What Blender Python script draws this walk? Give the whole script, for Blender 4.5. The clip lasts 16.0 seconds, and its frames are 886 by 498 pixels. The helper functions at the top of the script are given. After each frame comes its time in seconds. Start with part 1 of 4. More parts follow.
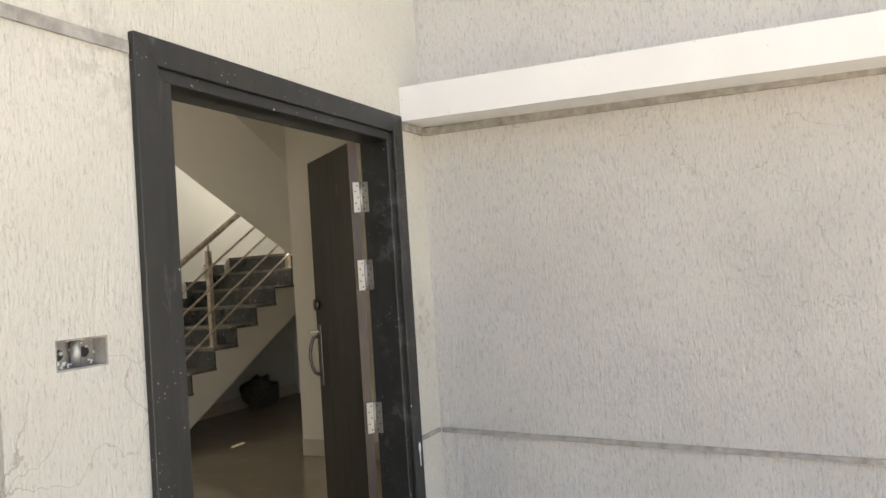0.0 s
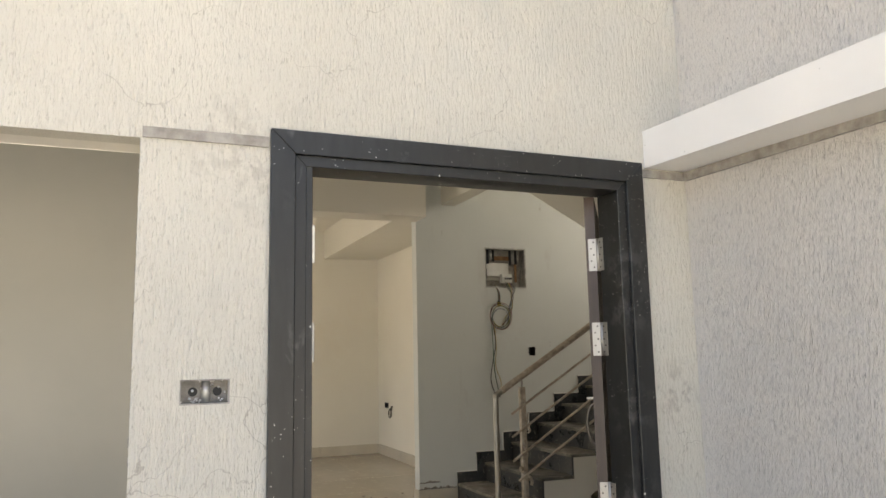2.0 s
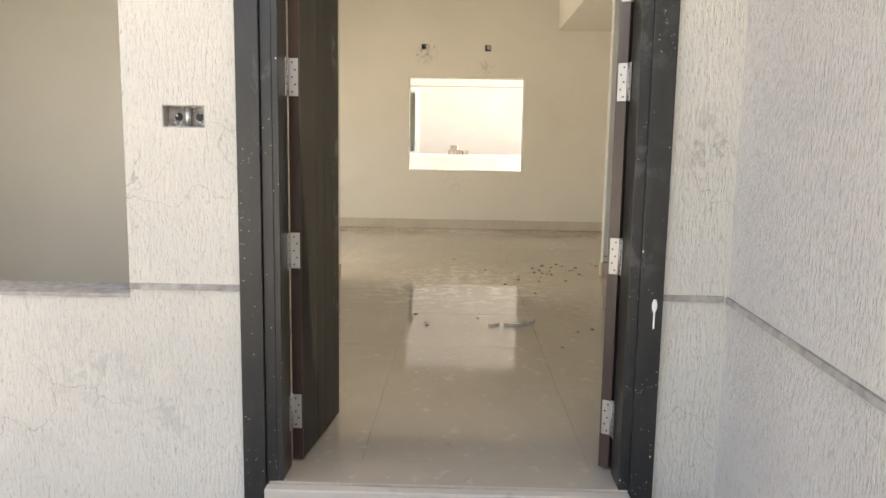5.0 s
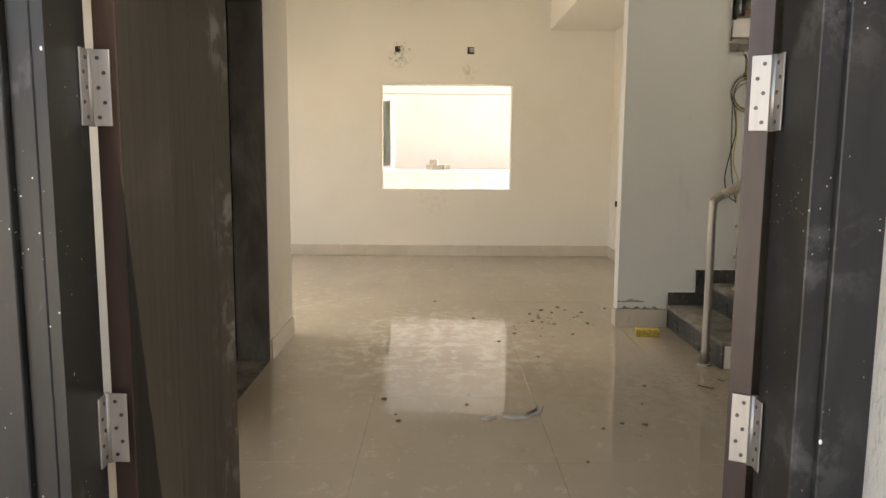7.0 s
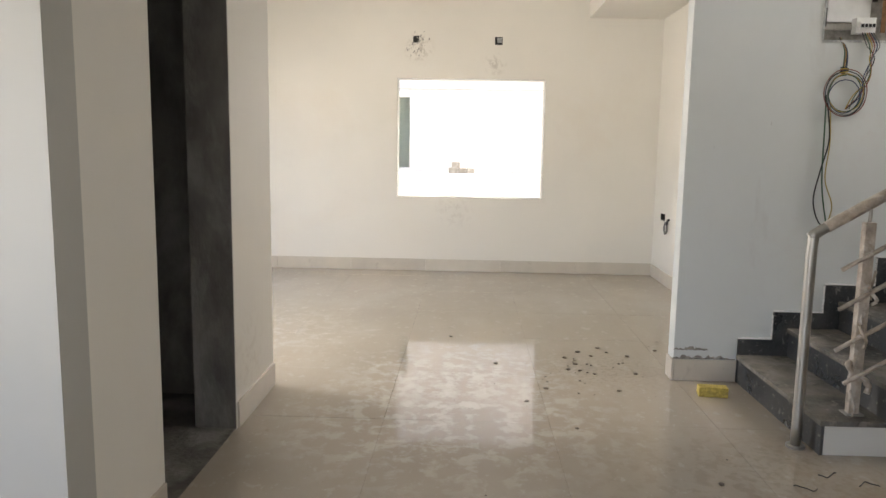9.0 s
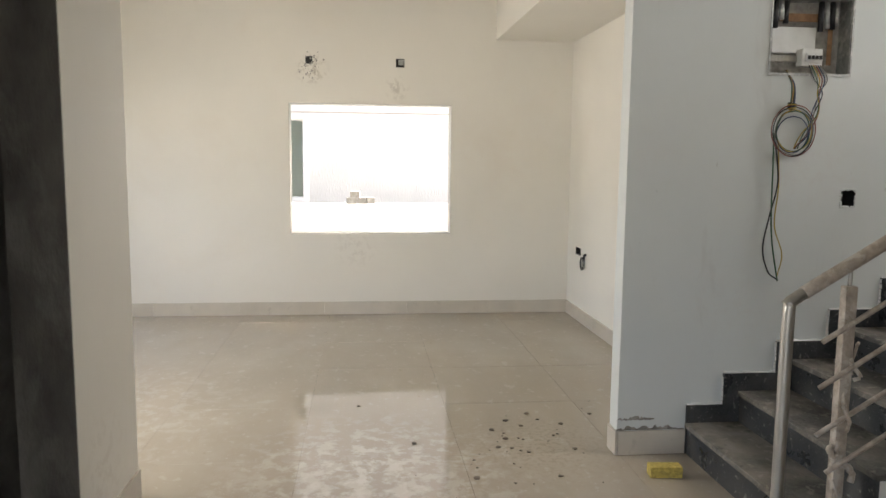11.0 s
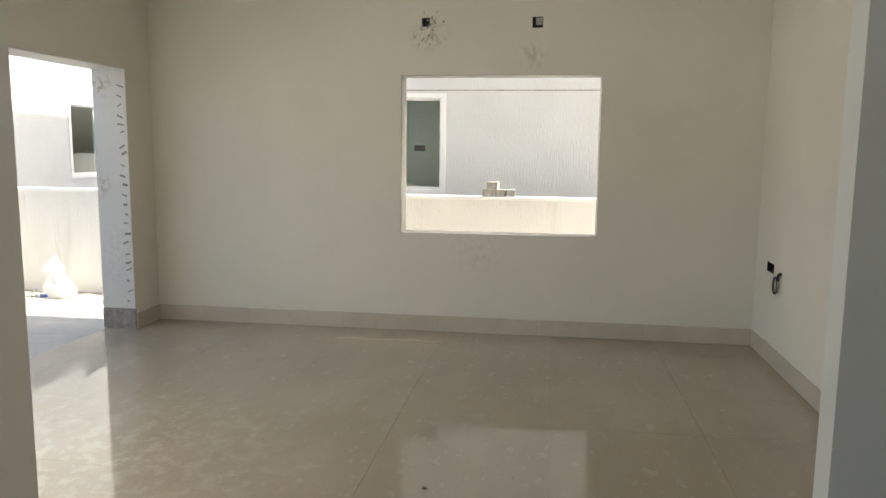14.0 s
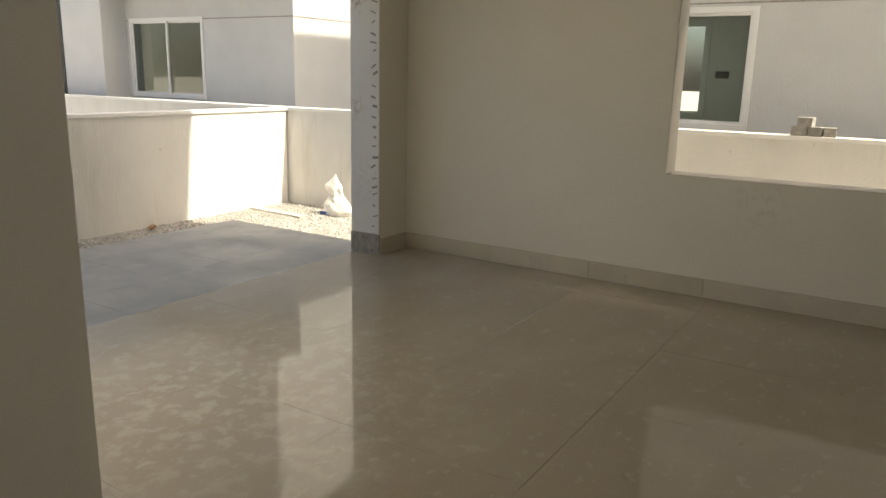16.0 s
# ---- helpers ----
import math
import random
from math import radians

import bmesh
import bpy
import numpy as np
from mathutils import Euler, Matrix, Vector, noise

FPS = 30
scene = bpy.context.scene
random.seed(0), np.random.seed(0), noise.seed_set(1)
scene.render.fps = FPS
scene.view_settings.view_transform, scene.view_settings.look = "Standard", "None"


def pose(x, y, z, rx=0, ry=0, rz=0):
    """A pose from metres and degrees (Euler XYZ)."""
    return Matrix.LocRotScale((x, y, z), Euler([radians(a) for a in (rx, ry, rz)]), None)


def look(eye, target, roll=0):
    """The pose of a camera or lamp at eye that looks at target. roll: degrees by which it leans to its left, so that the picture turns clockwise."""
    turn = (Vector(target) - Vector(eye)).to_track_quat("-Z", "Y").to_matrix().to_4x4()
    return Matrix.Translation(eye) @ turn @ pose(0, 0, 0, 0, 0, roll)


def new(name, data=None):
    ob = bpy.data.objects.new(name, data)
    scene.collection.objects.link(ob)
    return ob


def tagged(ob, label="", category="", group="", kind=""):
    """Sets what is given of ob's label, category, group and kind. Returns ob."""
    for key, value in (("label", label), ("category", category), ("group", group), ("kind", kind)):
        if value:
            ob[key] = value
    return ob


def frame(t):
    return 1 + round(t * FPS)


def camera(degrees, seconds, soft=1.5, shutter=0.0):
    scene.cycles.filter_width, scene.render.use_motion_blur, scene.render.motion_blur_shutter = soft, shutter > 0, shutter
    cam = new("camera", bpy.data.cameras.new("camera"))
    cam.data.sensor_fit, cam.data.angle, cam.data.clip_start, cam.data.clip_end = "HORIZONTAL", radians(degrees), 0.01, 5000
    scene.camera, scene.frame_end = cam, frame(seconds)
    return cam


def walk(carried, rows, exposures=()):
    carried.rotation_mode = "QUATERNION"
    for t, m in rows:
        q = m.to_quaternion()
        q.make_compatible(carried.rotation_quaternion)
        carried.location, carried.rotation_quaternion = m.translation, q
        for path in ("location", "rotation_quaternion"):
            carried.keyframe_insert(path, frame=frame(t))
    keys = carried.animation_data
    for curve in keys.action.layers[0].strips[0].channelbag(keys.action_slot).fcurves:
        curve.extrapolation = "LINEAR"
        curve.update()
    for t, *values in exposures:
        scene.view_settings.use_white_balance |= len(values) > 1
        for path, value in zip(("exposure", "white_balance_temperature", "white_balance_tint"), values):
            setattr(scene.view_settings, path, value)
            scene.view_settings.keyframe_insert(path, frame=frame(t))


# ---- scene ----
cam = camera(61.8, 16.0)
PATH = [
    (0, (0.059, -0.054, 1.352), (-0.822, 1.741, 1.412), -3.8),
    (0.5, (0.137, 0.2, 1.338), (-1.049, 1.802, 1.497), -3.0),
    (1, (0.246, 0.465, 1.343), (-1.237, 1.791, 1.551), -2.5),
    (1.5, (0.503, 0.724, 1.322), (-1.197, 1.749, 1.563), -0.8),
    (2, (0.803, 0.925, 1.307), (-1.029, 1.674, 1.593), -1.2),
    (2.5, (1.019, 1.217, 1.291), (-0.911, 1.659, 1.571), 0.2),
    (3, (1.21, 1.439, 1.25), (-0.757, 1.741, 1.449), 1.2),
    (3.5, (1.316, 1.605, 1.193), (-0.677, 1.774, 1.216), 0.5),
    (4, (1.278, 1.817, 1.129), (-0.712, 1.87, 0.937), 2.5),
    (4.2, (1.245, 1.865, 1.109), (-0.739, 1.882, 0.857), 1.8),
    (6.3, (0.125, 2.054, 1.209), (-1.856, 1.958, 0.951), 0.4),
    (6.5, (-0.001, 2.038, 1.206), (-1.982, 1.955, 0.943), 0.9),
    (7, (-0.324, 1.986, 1.258), (-2.307, 1.993, 0.997), 0.4),
    (7.5, (-0.612, 1.994, 1.267), (-2.595, 1.971, 1.004), -0.5),
    (8, (-0.944, 2.001, 1.289), (-2.925, 1.947, 1.023), 1.2),
    (8.2, (-1.038, 2.022, 1.288), (-3.017, 1.95, 1.011), 0.9),
    (10.3, (-1.727, 2.055, 1.47), (-3.713, 2.081, 1.234), 1.6),
    (10.5, (-1.802, 2.026, 1.462), (-3.785, 2.12, 1.219), 2.2),
    (11, (-2.028, 1.965, 1.495), (-4.003, 2.182, 1.264), 0.6),
    (11.5, (-2.195, 2.037, 1.487), (-4.151, 2.376, 1.246), -0.5),
    (12, (-2.375, 2.146, 1.495), (-4.322, 2.527, 1.242), 1.6),
    (12.5, (-2.612, 2.174, 1.495), (-4.577, 2.414, 1.215), 1.3),
    (13, (-2.894, 2.173, 1.495), (-4.867, 2.321, 1.206), 0.0),
    (13.5, (-3.171, 2.314, 1.496), (-5.149, 2.231, 1.212), 0.4),
    (14, (-3.429, 2.44, 1.487), (-5.391, 2.165, 1.216), 0.6),
    (14.5, (-3.706, 2.465, 1.492), (-5.653, 2.091, 1.232), 0.4),
    (15, (-3.916, 2.552, 1.508), (-5.787, 1.905, 1.227), -0.1),
    (15.5, (-4.106, 2.655, 1.461), (-5.854, 1.763, 1.076), 2.0),
    (16, (-4.307, 2.656, 1.416), (-5.955, 1.62, 0.958), 1.3),
]
EXPOSURE = [(0, 2.3, 7950, 8), (1.5, 2.25, 7800, 8), (2.5, 2.17, 7800, 8), (3.2, 2.22, 7820, 8), (4, 2.5, 7900, 9), (6.5, 2.6, 8100, 10), (7.2, 2.7, 7800, 10), (8, 3.05, 6650, 11),
            (10.5, 2.8, 6550, 9), (12, 2.7, 6550, 8), (13, 2.8, 6600, 8), (13.5, 2.45, 6600, 6), (14, 1.95, 6700, 4), (14.5, 1.5, 6900, 3), (15, 1.4, 7050, 3), (16, 1.15, 7650, 5)]
walk(cam, [(t, look(eye, target, roll)) for t, eye, target, roll in PATH], EXPOSURE)

# ---- light ----
SUN = Vector((-0.163, 0.987, 0)).normalized() * math.cos(radians(56)) + Vector((0, 0, math.sin(radians(56))))
world = bpy.data.worlds.new("sky")
scene.world = world
world.use_nodes = True
_n = world.node_tree.nodes
_sky = _n.new("ShaderNodeTexSky")
_sky.sky_type, _sky.sun_disc = "NISHITA", False
_sky.sun_elevation, _sky.sun_rotation = radians(56), math.atan2(SUN.x, SUN.y)
_sky.air_density, _sky.dust_density, _sky.ozone_density = 0.7, 5.0, 0.6
world.node_tree.links.new(_sky.outputs[0], _n["Background"].inputs[0])
_n["Background"].inputs[1].default_value = 0.15
sun = new("sun", bpy.data.lights.new("sun", "SUN"))
sun.data.energy, sun.data.angle, sun.data.color = 3.4, radians(0.53), (1.0, 0.965, 0.905)
sun.matrix_world = look(SUN * 60, (0, 0, 0))


def opening_light(name, eye, target, width, height, watts, colour):
    """Daylight that comes in through an opening of the house."""
    ob = new(name, bpy.data.lights.new(name, "AREA"))
    ob.data.shape, ob.data.size, ob.data.size_y, ob.data.energy, ob.data.color = "RECTANGLE", width, height, watts, colour
    ob.matrix_world = look(eye, target)


opening_light("daylight_front_window", (-1.61, 0.23, 1.34), (-3.0, 0.23, 1.34), 1.3, 1.25, 2.1, (1.0, 0.98, 0.95))
opening_light("daylight_door", (-1.61, 1.94, 1.1), (-3.0, 1.94, 1.3), 1.0, 1.6, 1.4, (1.0, 0.98, 0.95))
opening_light("daylight_patio", (-6.05, -0.98, 1.42), (-6.05, 1.0, 1.60), 0.66, 1.2, 8.8, (1.0, 0.96, 0.90))
opening_light("daylight_stair_window", (-4.55, 7.25, 3.35), (-4.75, 5.5, 2.6), 1.25, 1.25, 5.8, (1.0, 0.98, 0.95))


# ---- materials ----
def mat(name, base, rough=0.6, metal=0.0, spec=0.5, grain=None, stains=(), specks=(), bumps=(), tint=0.0, gloss=None, marks=(), swirl=0.4, pits=(), cracks=None):
    """Principled material: grain (scale, amount); stains (scale, low, high, colour, amount); specks (scale, radius, colour, low, high);
    bumps (scale, strength, distance); marks (centre, radius, colour, amount, scale); gloss (scale, smooth, dull, low, high) for roughness patches;
    pits (scale, low, high, distance): sunk fissures in a flat coat; cracks (scale, width, colour). Scales are (x, y, z) per metre."""
    m = bpy.data.materials.new(name)
    m.use_nodes = True
    nt = m.node_tree
    N, L = nt.nodes, nt.links
    bsdf = N["Principled BSDF"]
    geo = N.new("ShaderNodeNewGeometry")

    def at(scale):
        mp = N.new("ShaderNodeMapping")
        mp.inputs["Scale"].default_value = scale if isinstance(scale, tuple) else (scale,) * 3
        L.new(geo.outputs["Position"], mp.inputs["Vector"])
        return mp.outputs[0]

    def noise_at(scale, detail=4.0, rough_=0.55, twist=0.0):
        n = N.new("ShaderNodeTexNoise")
        n.inputs["Scale"].default_value, n.inputs["Detail"].default_value, n.inputs["Roughness"].default_value = 1.0, detail, rough_
        n.inputs["Distortion"].default_value = twist
        L.new(at(scale), n.inputs["Vector"])
        return n.outputs["Fac"]

    def ramp(v, a, b, c, d):
        r = N.new("ShaderNodeMapRange")
        r.inputs[1].default_value, r.inputs[2].default_value, r.inputs[3].default_value, r.inputs[4].default_value = a, b, c, d
        L.new(v, r.inputs[0])
        return r.outputs[0]

    def mixed(fac, a, b, mode="MIX"):
        x = N.new("ShaderNodeMix")
        x.data_type, x.blend_type = "RGBA", mode
        for sock, val in ((x.inputs[0], fac), (x.inputs[6], a), (x.inputs[7], b)):
            if isinstance(val, bpy.types.NodeSocket):
                L.new(val, sock)
            elif isinstance(val, (int, float)):
                sock.default_value = val
            else:
                sock.default_value = (*val, 1)
        return x.outputs[2]

    def times(a, b, op="MULTIPLY"):
        x = N.new("ShaderNodeMath")
        x.operation = op
        for sock, val in ((x.inputs[0], a), (x.inputs[1], b)):
            if isinstance(val, (int, float)):
                sock.default_value = val
            else:
                L.new(val, sock)
        return x.outputs[0]

    rgb = N.new("ShaderNodeRGB")
    rgb.outputs[0].default_value = (*base, 1)
    col = rgb.outputs[0]
    if grain:
        g = ramp(noise_at(grain[0]), 0.3, 0.7, 1 - grain[1], 1 + grain[1])
        comb = N.new("ShaderNodeCombineColor")
        for i in range(3):
            L.new(g, comb.inputs[i])
        col = mixed(1.0, col, comb.outputs[0], "MULTIPLY")
    if tint:
        oi = N.new("ShaderNodeObjectInfo")
        v = ramp(oi.outputs["Random"], 0, 1, 1 - tint, 1 + tint)
        comb = N.new("ShaderNodeCombineColor")
        for i in range(3):
            L.new(v, comb.inputs[i])
        col = mixed(1.0, col, comb.outputs[0], "MULTIPLY")
    for scale, lo, hi, c, amount in stains:
        col = mixed(ramp(noise_at(scale, 6.0, 0.62, swirl), lo, hi, 0, amount), col, c)
    if cracks:
        warp = N.new("ShaderNodeVectorMath")
        warp.operation = "ADD"
        wn = N.new("ShaderNodeTexNoise")
        wn.inputs["Scale"].default_value, wn.inputs["Detail"].default_value = 3.0, 6.0
        L.new(geo.outputs["Position"], wn.inputs["Vector"])
        L.new(at(cracks[0]), warp.inputs[0])
        L.new(wn.outputs["Color"], warp.inputs[1])
        vo = N.new("ShaderNodeTexVoronoi")
        vo.feature = "DISTANCE_TO_EDGE"
        vo.inputs["Scale"].default_value = 1.0
        L.new(warp.outputs[0], vo.inputs["Vector"])
        line = ramp(vo.outputs["Distance"], cracks[1], cracks[1] * 0.3, 0, 1)
        col = mixed(times(line, ramp(noise_at(2.3, 4.0), 0.47, 0.60, 0, 0.75)), col, cracks[2])
    for centre, radius, c, amount, *fine in marks:
        dist_ = N.new("ShaderNodeVectorMath")
        dist_.operation = "DISTANCE"
        L.new(geo.outputs["Position"], dist_.inputs[0])
        dist_.inputs[1].default_value = centre
        near = ramp(dist_.outputs["Value"], radius, radius * 0.15, 0, 1)
        col = mixed(times(near, ramp(noise_at(fine[0] if fine else 22.0, 6.0, 0.62, 0.25), 0.49, 0.59, 0, amount)), col, c)
    for scale, radius, c, lo, hi in specks:
        v = N.new("ShaderNodeTexVoronoi")
        v.inputs["Scale"].default_value = 1.0
        L.new(at(scale), v.inputs["Vector"])
        dot = ramp(v.outputs["Distance"], radius, radius * 0.8, 0, 1)
        keep = ramp(noise_at(6.0, 3.0), lo, hi, 0, 1)
        col = mixed(times(dot, keep), col, c)
    L.new(col, bsdf.inputs["Base Color"])
    bsdf.inputs["Roughness"].default_value, bsdf.inputs["Metallic"].default_value = rough, metal
    bsdf.inputs["Specular IOR Level"].default_value = spec
    if gloss:
        low, high = gloss[3:] or (0.38, 0.62)
        L.new(ramp(noise_at(gloss[0], 6.0, 0.62, swirl), low, high, gloss[1], gloss[2]), bsdf.inputs["Roughness"])
    last = None
    for scale, strength, dist in bumps:
        b = N.new("ShaderNodeBump")
        b.inputs["Strength"].default_value, b.inputs["Distance"].default_value = strength, dist
        L.new(noise_at(scale, 5.0, 0.6), b.inputs["Height"])
        if last:
            L.new(last, b.inputs["Normal"])
        last = b.outputs[0]
    for scale, lo, hi, dist in pits:
        b = N.new("ShaderNodeBump")
        b.inputs["Strength"].default_value, b.inputs["Distance"].default_value = 1.0, dist
        L.new(ramp(noise_at(scale, 3.0, 0.55, 0.3), lo, hi, 0, 1), b.inputs["Height"])
        if last:
            L.new(last, b.inputs["Normal"])
        last = b.outputs[0]
    if last:
        L.new(last, bsdf.inputs["Normal"])
    return m


FISSURES = [((150, 150, 45), 0.30, 0.40, 0.0014)]
# Same white paint as M_EXT2; the cream tint puts its warmer light into colour.
M_EXT = mat("textured_white_paint_warm_lit", (0.655, 0.632, 0.56), 0.85, specks=[((38, 38, 22), 0.05, (0.36, 0.33, 0.28), 0.56, 0.64)],
            marks=[((-1.44, 2.77, 1.16), 0.13, (0.36, 0.33, 0.29), 0.75), ((-1.44, 1.22, 1.92), 0.25, (0.42, 0.40, 0.35), 0.5), ((-1.44, 0.75, 0.40), 0.22, (0.42, 0.42, 0.40), 0.5), ((-1.44, 1.0, 0.24), 0.2, (0.42, 0.42, 0.40), 0.5)], grain=((1.5, 1.5, 1.5), 0.05),
            # Fine upright streaks: groove dirt plus groove shade painted in, as bumps stay faint.
            stains=[((150, 150, 40), 0.57, 0.66, (0.40, 0.375, 0.32), 0.6), ((60, 60, 22), 0.66, 0.71, (0.36, 0.33, 0.28), 0.6), ((9, 9, 9), 0.66, 0.74, (0.42, 0.39, 0.33), 0.4), ((1.2, 1.2, 2.2), 0.60, 0.8, (0.48, 0.465, 0.42), 0.5)],
            bumps=[((14, 14, 6), 0.3, 0.008), ((110, 110, 26), 1.0, 0.010), ((240, 240, 90), 0.6, 0.003)], pits=FISSURES, cracks=((3.2, 3.2, 2.2), 0.0045, (0.40, 0.37, 0.32)))
M_EXT2 = mat("textured_white_paint", (0.715, 0.685, 0.640), 0.85, specks=[((30, 30, 18), 0.07, (0.36, 0.33, 0.30), 0.52, 0.60)], grain=((2, 2, 2), 0.05),
             # Narrow streak layers put the grooves' dirt and shade into the colour.
             stains=[((1.3, 1.3, 1.0), 0.56, 0.8, (0.46, 0.45, 0.43), 0.45), ((10, 10, 10), 0.68, 0.75, (0.36, 0.34, 0.31), 0.4), ((110, 110, 26), 0.54, 0.63, (0.44, 0.42, 0.40), 0.5), ((220, 220, 60), 0.58, 0.66, (0.36, 0.345, 0.33), 0.5)],
             bumps=[((14, 14, 6), 0.25, 0.008), ((95, 95, 22), 1.0, 0.017), ((210, 210, 70), 0.9, 0.006)], cracks=((1.7, 1.7, 1.3), 0.003, (0.42, 0.40, 0.37)))
M_BAND = mat("smooth_white_paint", (0.80, 0.79, 0.77), 0.7, marks=[((-8.905, -1.06, 1.96), 0.13, (0.42, 0.36, 0.27), 0.8), ((-8.905, -1.07, 1.15), 0.12, (0.5, 0.42, 0.3), 0.6), ((-8.905, -0.95, 0.6), 0.3, (0.6, 0.58, 0.54), 0.4)], grain=((3, 3, 3), 0.03), specks=[((14, 14, 14), 0.05, (0.2, 0.19, 0.17), 0.5, 0.6)], bumps=[((30, 30, 30), 0.15, 0.003)])
M_CEMENT = mat("raw_cement", (0.33, 0.31, 0.28), 0.9, grain=((25, 25, 25), 0.3), stains=[((8, 8, 8), 0.52, 0.7, (0.55, 0.54, 0.51), 0.45)], bumps=[((60, 60, 60), 0.6, 0.006)])
M_MORTAR = mat("dry_mortar", (0.21, 0.195, 0.17), 0.95, grain=((30, 30, 30), 0.25), stains=[((18, 18, 18), 0.52, 0.62, (0.42, 0.39, 0.35), 0.6)], bumps=[((90, 90, 90), 0.6, 0.004)])
# Bare cement of the doorway; also paints the bathroom's darkness into its surfaces.
M_DARKCEM_SHADE = mat("dark_cement_and_shade", (0.13, 0.12, 0.105), 0.9, grain=((6, 6, 3), 0.35), stains=[((3, 3, 1.5), 0.5, 0.68, (0.26, 0.25, 0.23), 0.8)], bumps=[((30, 30, 15), 0.7, 0.01)])
M_IN = mat("cream_wall_paint", (0.77, 0.74, 0.67), 0.55, marks=[((-9.28, 1.50, 2.36), 0.18, (0.42, 0.37, 0.30), 0.65), ((-9.28, 2.30, 2.20), 0.14, (0.42, 0.38, 0.32), 0.5), ((-9.28, 1.9, 0.66), 0.25, (0.55, 0.5, 0.44), 0.35), ((-4.9, 0.98, 0.3), 0.3, (0.55, 0.5, 0.42), 0.3)], grain=((1.2, 1.2, 1.2), 0.025), stains=[((7, 7, 7), 0.72, 0.78, (0.45, 0.40, 0.32), 0.35), ((0.8, 0.8, 0.8), 0.58, 0.8, (0.70, 0.62, 0.52), 0.4)], bumps=[((4, 4, 4), 0.12, 0.012), ((90, 90, 90), 0.08, 0.002)])
M_STAIRW = mat("pale_grey_wall_paint", (0.625, 0.648, 0.635), 0.55, marks=[((-5.6, 4.25, 1.5), 0.4, (0.6, 0.59, 0.57), 0.3), ((-5.6, 3.85, 0.8), 0.35, (0.6, 0.59, 0.57), 0.25)], grain=((1.5, 1.5, 1.5), 0.03), stains=[((16, 16, 7), 0.69, 0.73, (0.40, 0.39, 0.37), 0.5), ((5, 5, 1.6), 0.62, 0.72, (0.52, 0.52, 0.50), 0.4), ((45, 45, 30), 0.72, 0.75, (0.25, 0.24, 0.22), 0.6), ((1, 1, 0.6), 0.58, 0.8, (0.60, 0.60, 0.58), 0.4)], bumps=[((4, 4, 4), 0.12, 0.012), ((90, 90, 90), 0.08, 0.002)])
M_GREYW = mat("grey_primer_wall", (0.455, 0.447, 0.41), 0.6, grain=((2, 2, 2), 0.04), bumps=[((5, 5, 5), 0.1, 0.01)])
M_CEIL = mat("ceiling_paint", (0.78, 0.74, 0.67), 0.7, grain=((2, 2, 2), 0.03), bumps=[((5, 5, 5), 0.1, 0.01)])
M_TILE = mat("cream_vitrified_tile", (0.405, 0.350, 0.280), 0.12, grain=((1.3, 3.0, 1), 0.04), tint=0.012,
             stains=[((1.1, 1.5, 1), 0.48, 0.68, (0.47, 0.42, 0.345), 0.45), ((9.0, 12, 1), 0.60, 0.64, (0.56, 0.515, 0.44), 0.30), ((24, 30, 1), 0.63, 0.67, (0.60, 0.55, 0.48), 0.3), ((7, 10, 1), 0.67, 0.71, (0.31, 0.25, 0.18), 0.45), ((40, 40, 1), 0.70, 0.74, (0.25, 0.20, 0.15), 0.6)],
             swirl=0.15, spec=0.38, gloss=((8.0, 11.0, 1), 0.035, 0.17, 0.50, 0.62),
             # Pale marks: dust smears, with the openings' broken reflections painted into the colour.
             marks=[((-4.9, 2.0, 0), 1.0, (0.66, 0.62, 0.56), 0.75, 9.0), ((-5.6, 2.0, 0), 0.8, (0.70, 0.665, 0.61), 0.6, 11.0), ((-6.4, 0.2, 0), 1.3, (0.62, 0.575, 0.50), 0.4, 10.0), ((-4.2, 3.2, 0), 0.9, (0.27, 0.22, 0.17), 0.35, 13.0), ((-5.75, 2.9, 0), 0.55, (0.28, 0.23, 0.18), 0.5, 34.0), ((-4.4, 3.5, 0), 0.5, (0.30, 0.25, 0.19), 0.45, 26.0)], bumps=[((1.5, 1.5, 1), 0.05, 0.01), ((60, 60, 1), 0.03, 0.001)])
M_GROUT = mat("floor_grout", (0.40, 0.345, 0.275), 0.9, grain=((4, 4, 4), 0.2), stains=[((5, 5, 5), 0.55, 0.60, (0.05, 0.042, 0.034), 0.95)])
M_SKIRT = mat("cream_skirting_tile", (0.58, 0.53, 0.45), 0.25, grain=((4, 4, 4), 0.06), tint=0.04, stains=[((9, 9, 9), 0.62, 0.7, (0.4, 0.36, 0.3), 0.4)])
M_GRANITE = mat("dusty_black_granite", (0.030, 0.033, 0.036), 0.35, grain=((120, 120, 120), 0.4), stains=[((4, 4, 4), 0.45, 0.68, (0.12, 0.115, 0.105), 0.6), ((30, 30, 30), 0.60, 0.68, (0.33, 0.32, 0.29), 0.55), ((90, 90, 90), 0.66, 0.70, (0.5, 0.49, 0.46), 0.5)], gloss=((4, 4, 4), 0.25, 0.6))
M_TREAD = mat("dusty_granite_tread", (0.085, 0.080, 0.072), 0.55, grain=((60, 60, 60), 0.35), stains=[((3, 3, 3), 0.40, 0.62, (0.25, 0.225, 0.19), 0.75), ((18, 18, 18), 0.56, 0.64, (0.34, 0.31, 0.27), 0.5), ((14, 14, 14), 0.62, 0.68, (0.05, 0.048, 0.045), 0.6)], gloss=((4, 4, 4), 0.4, 0.75))
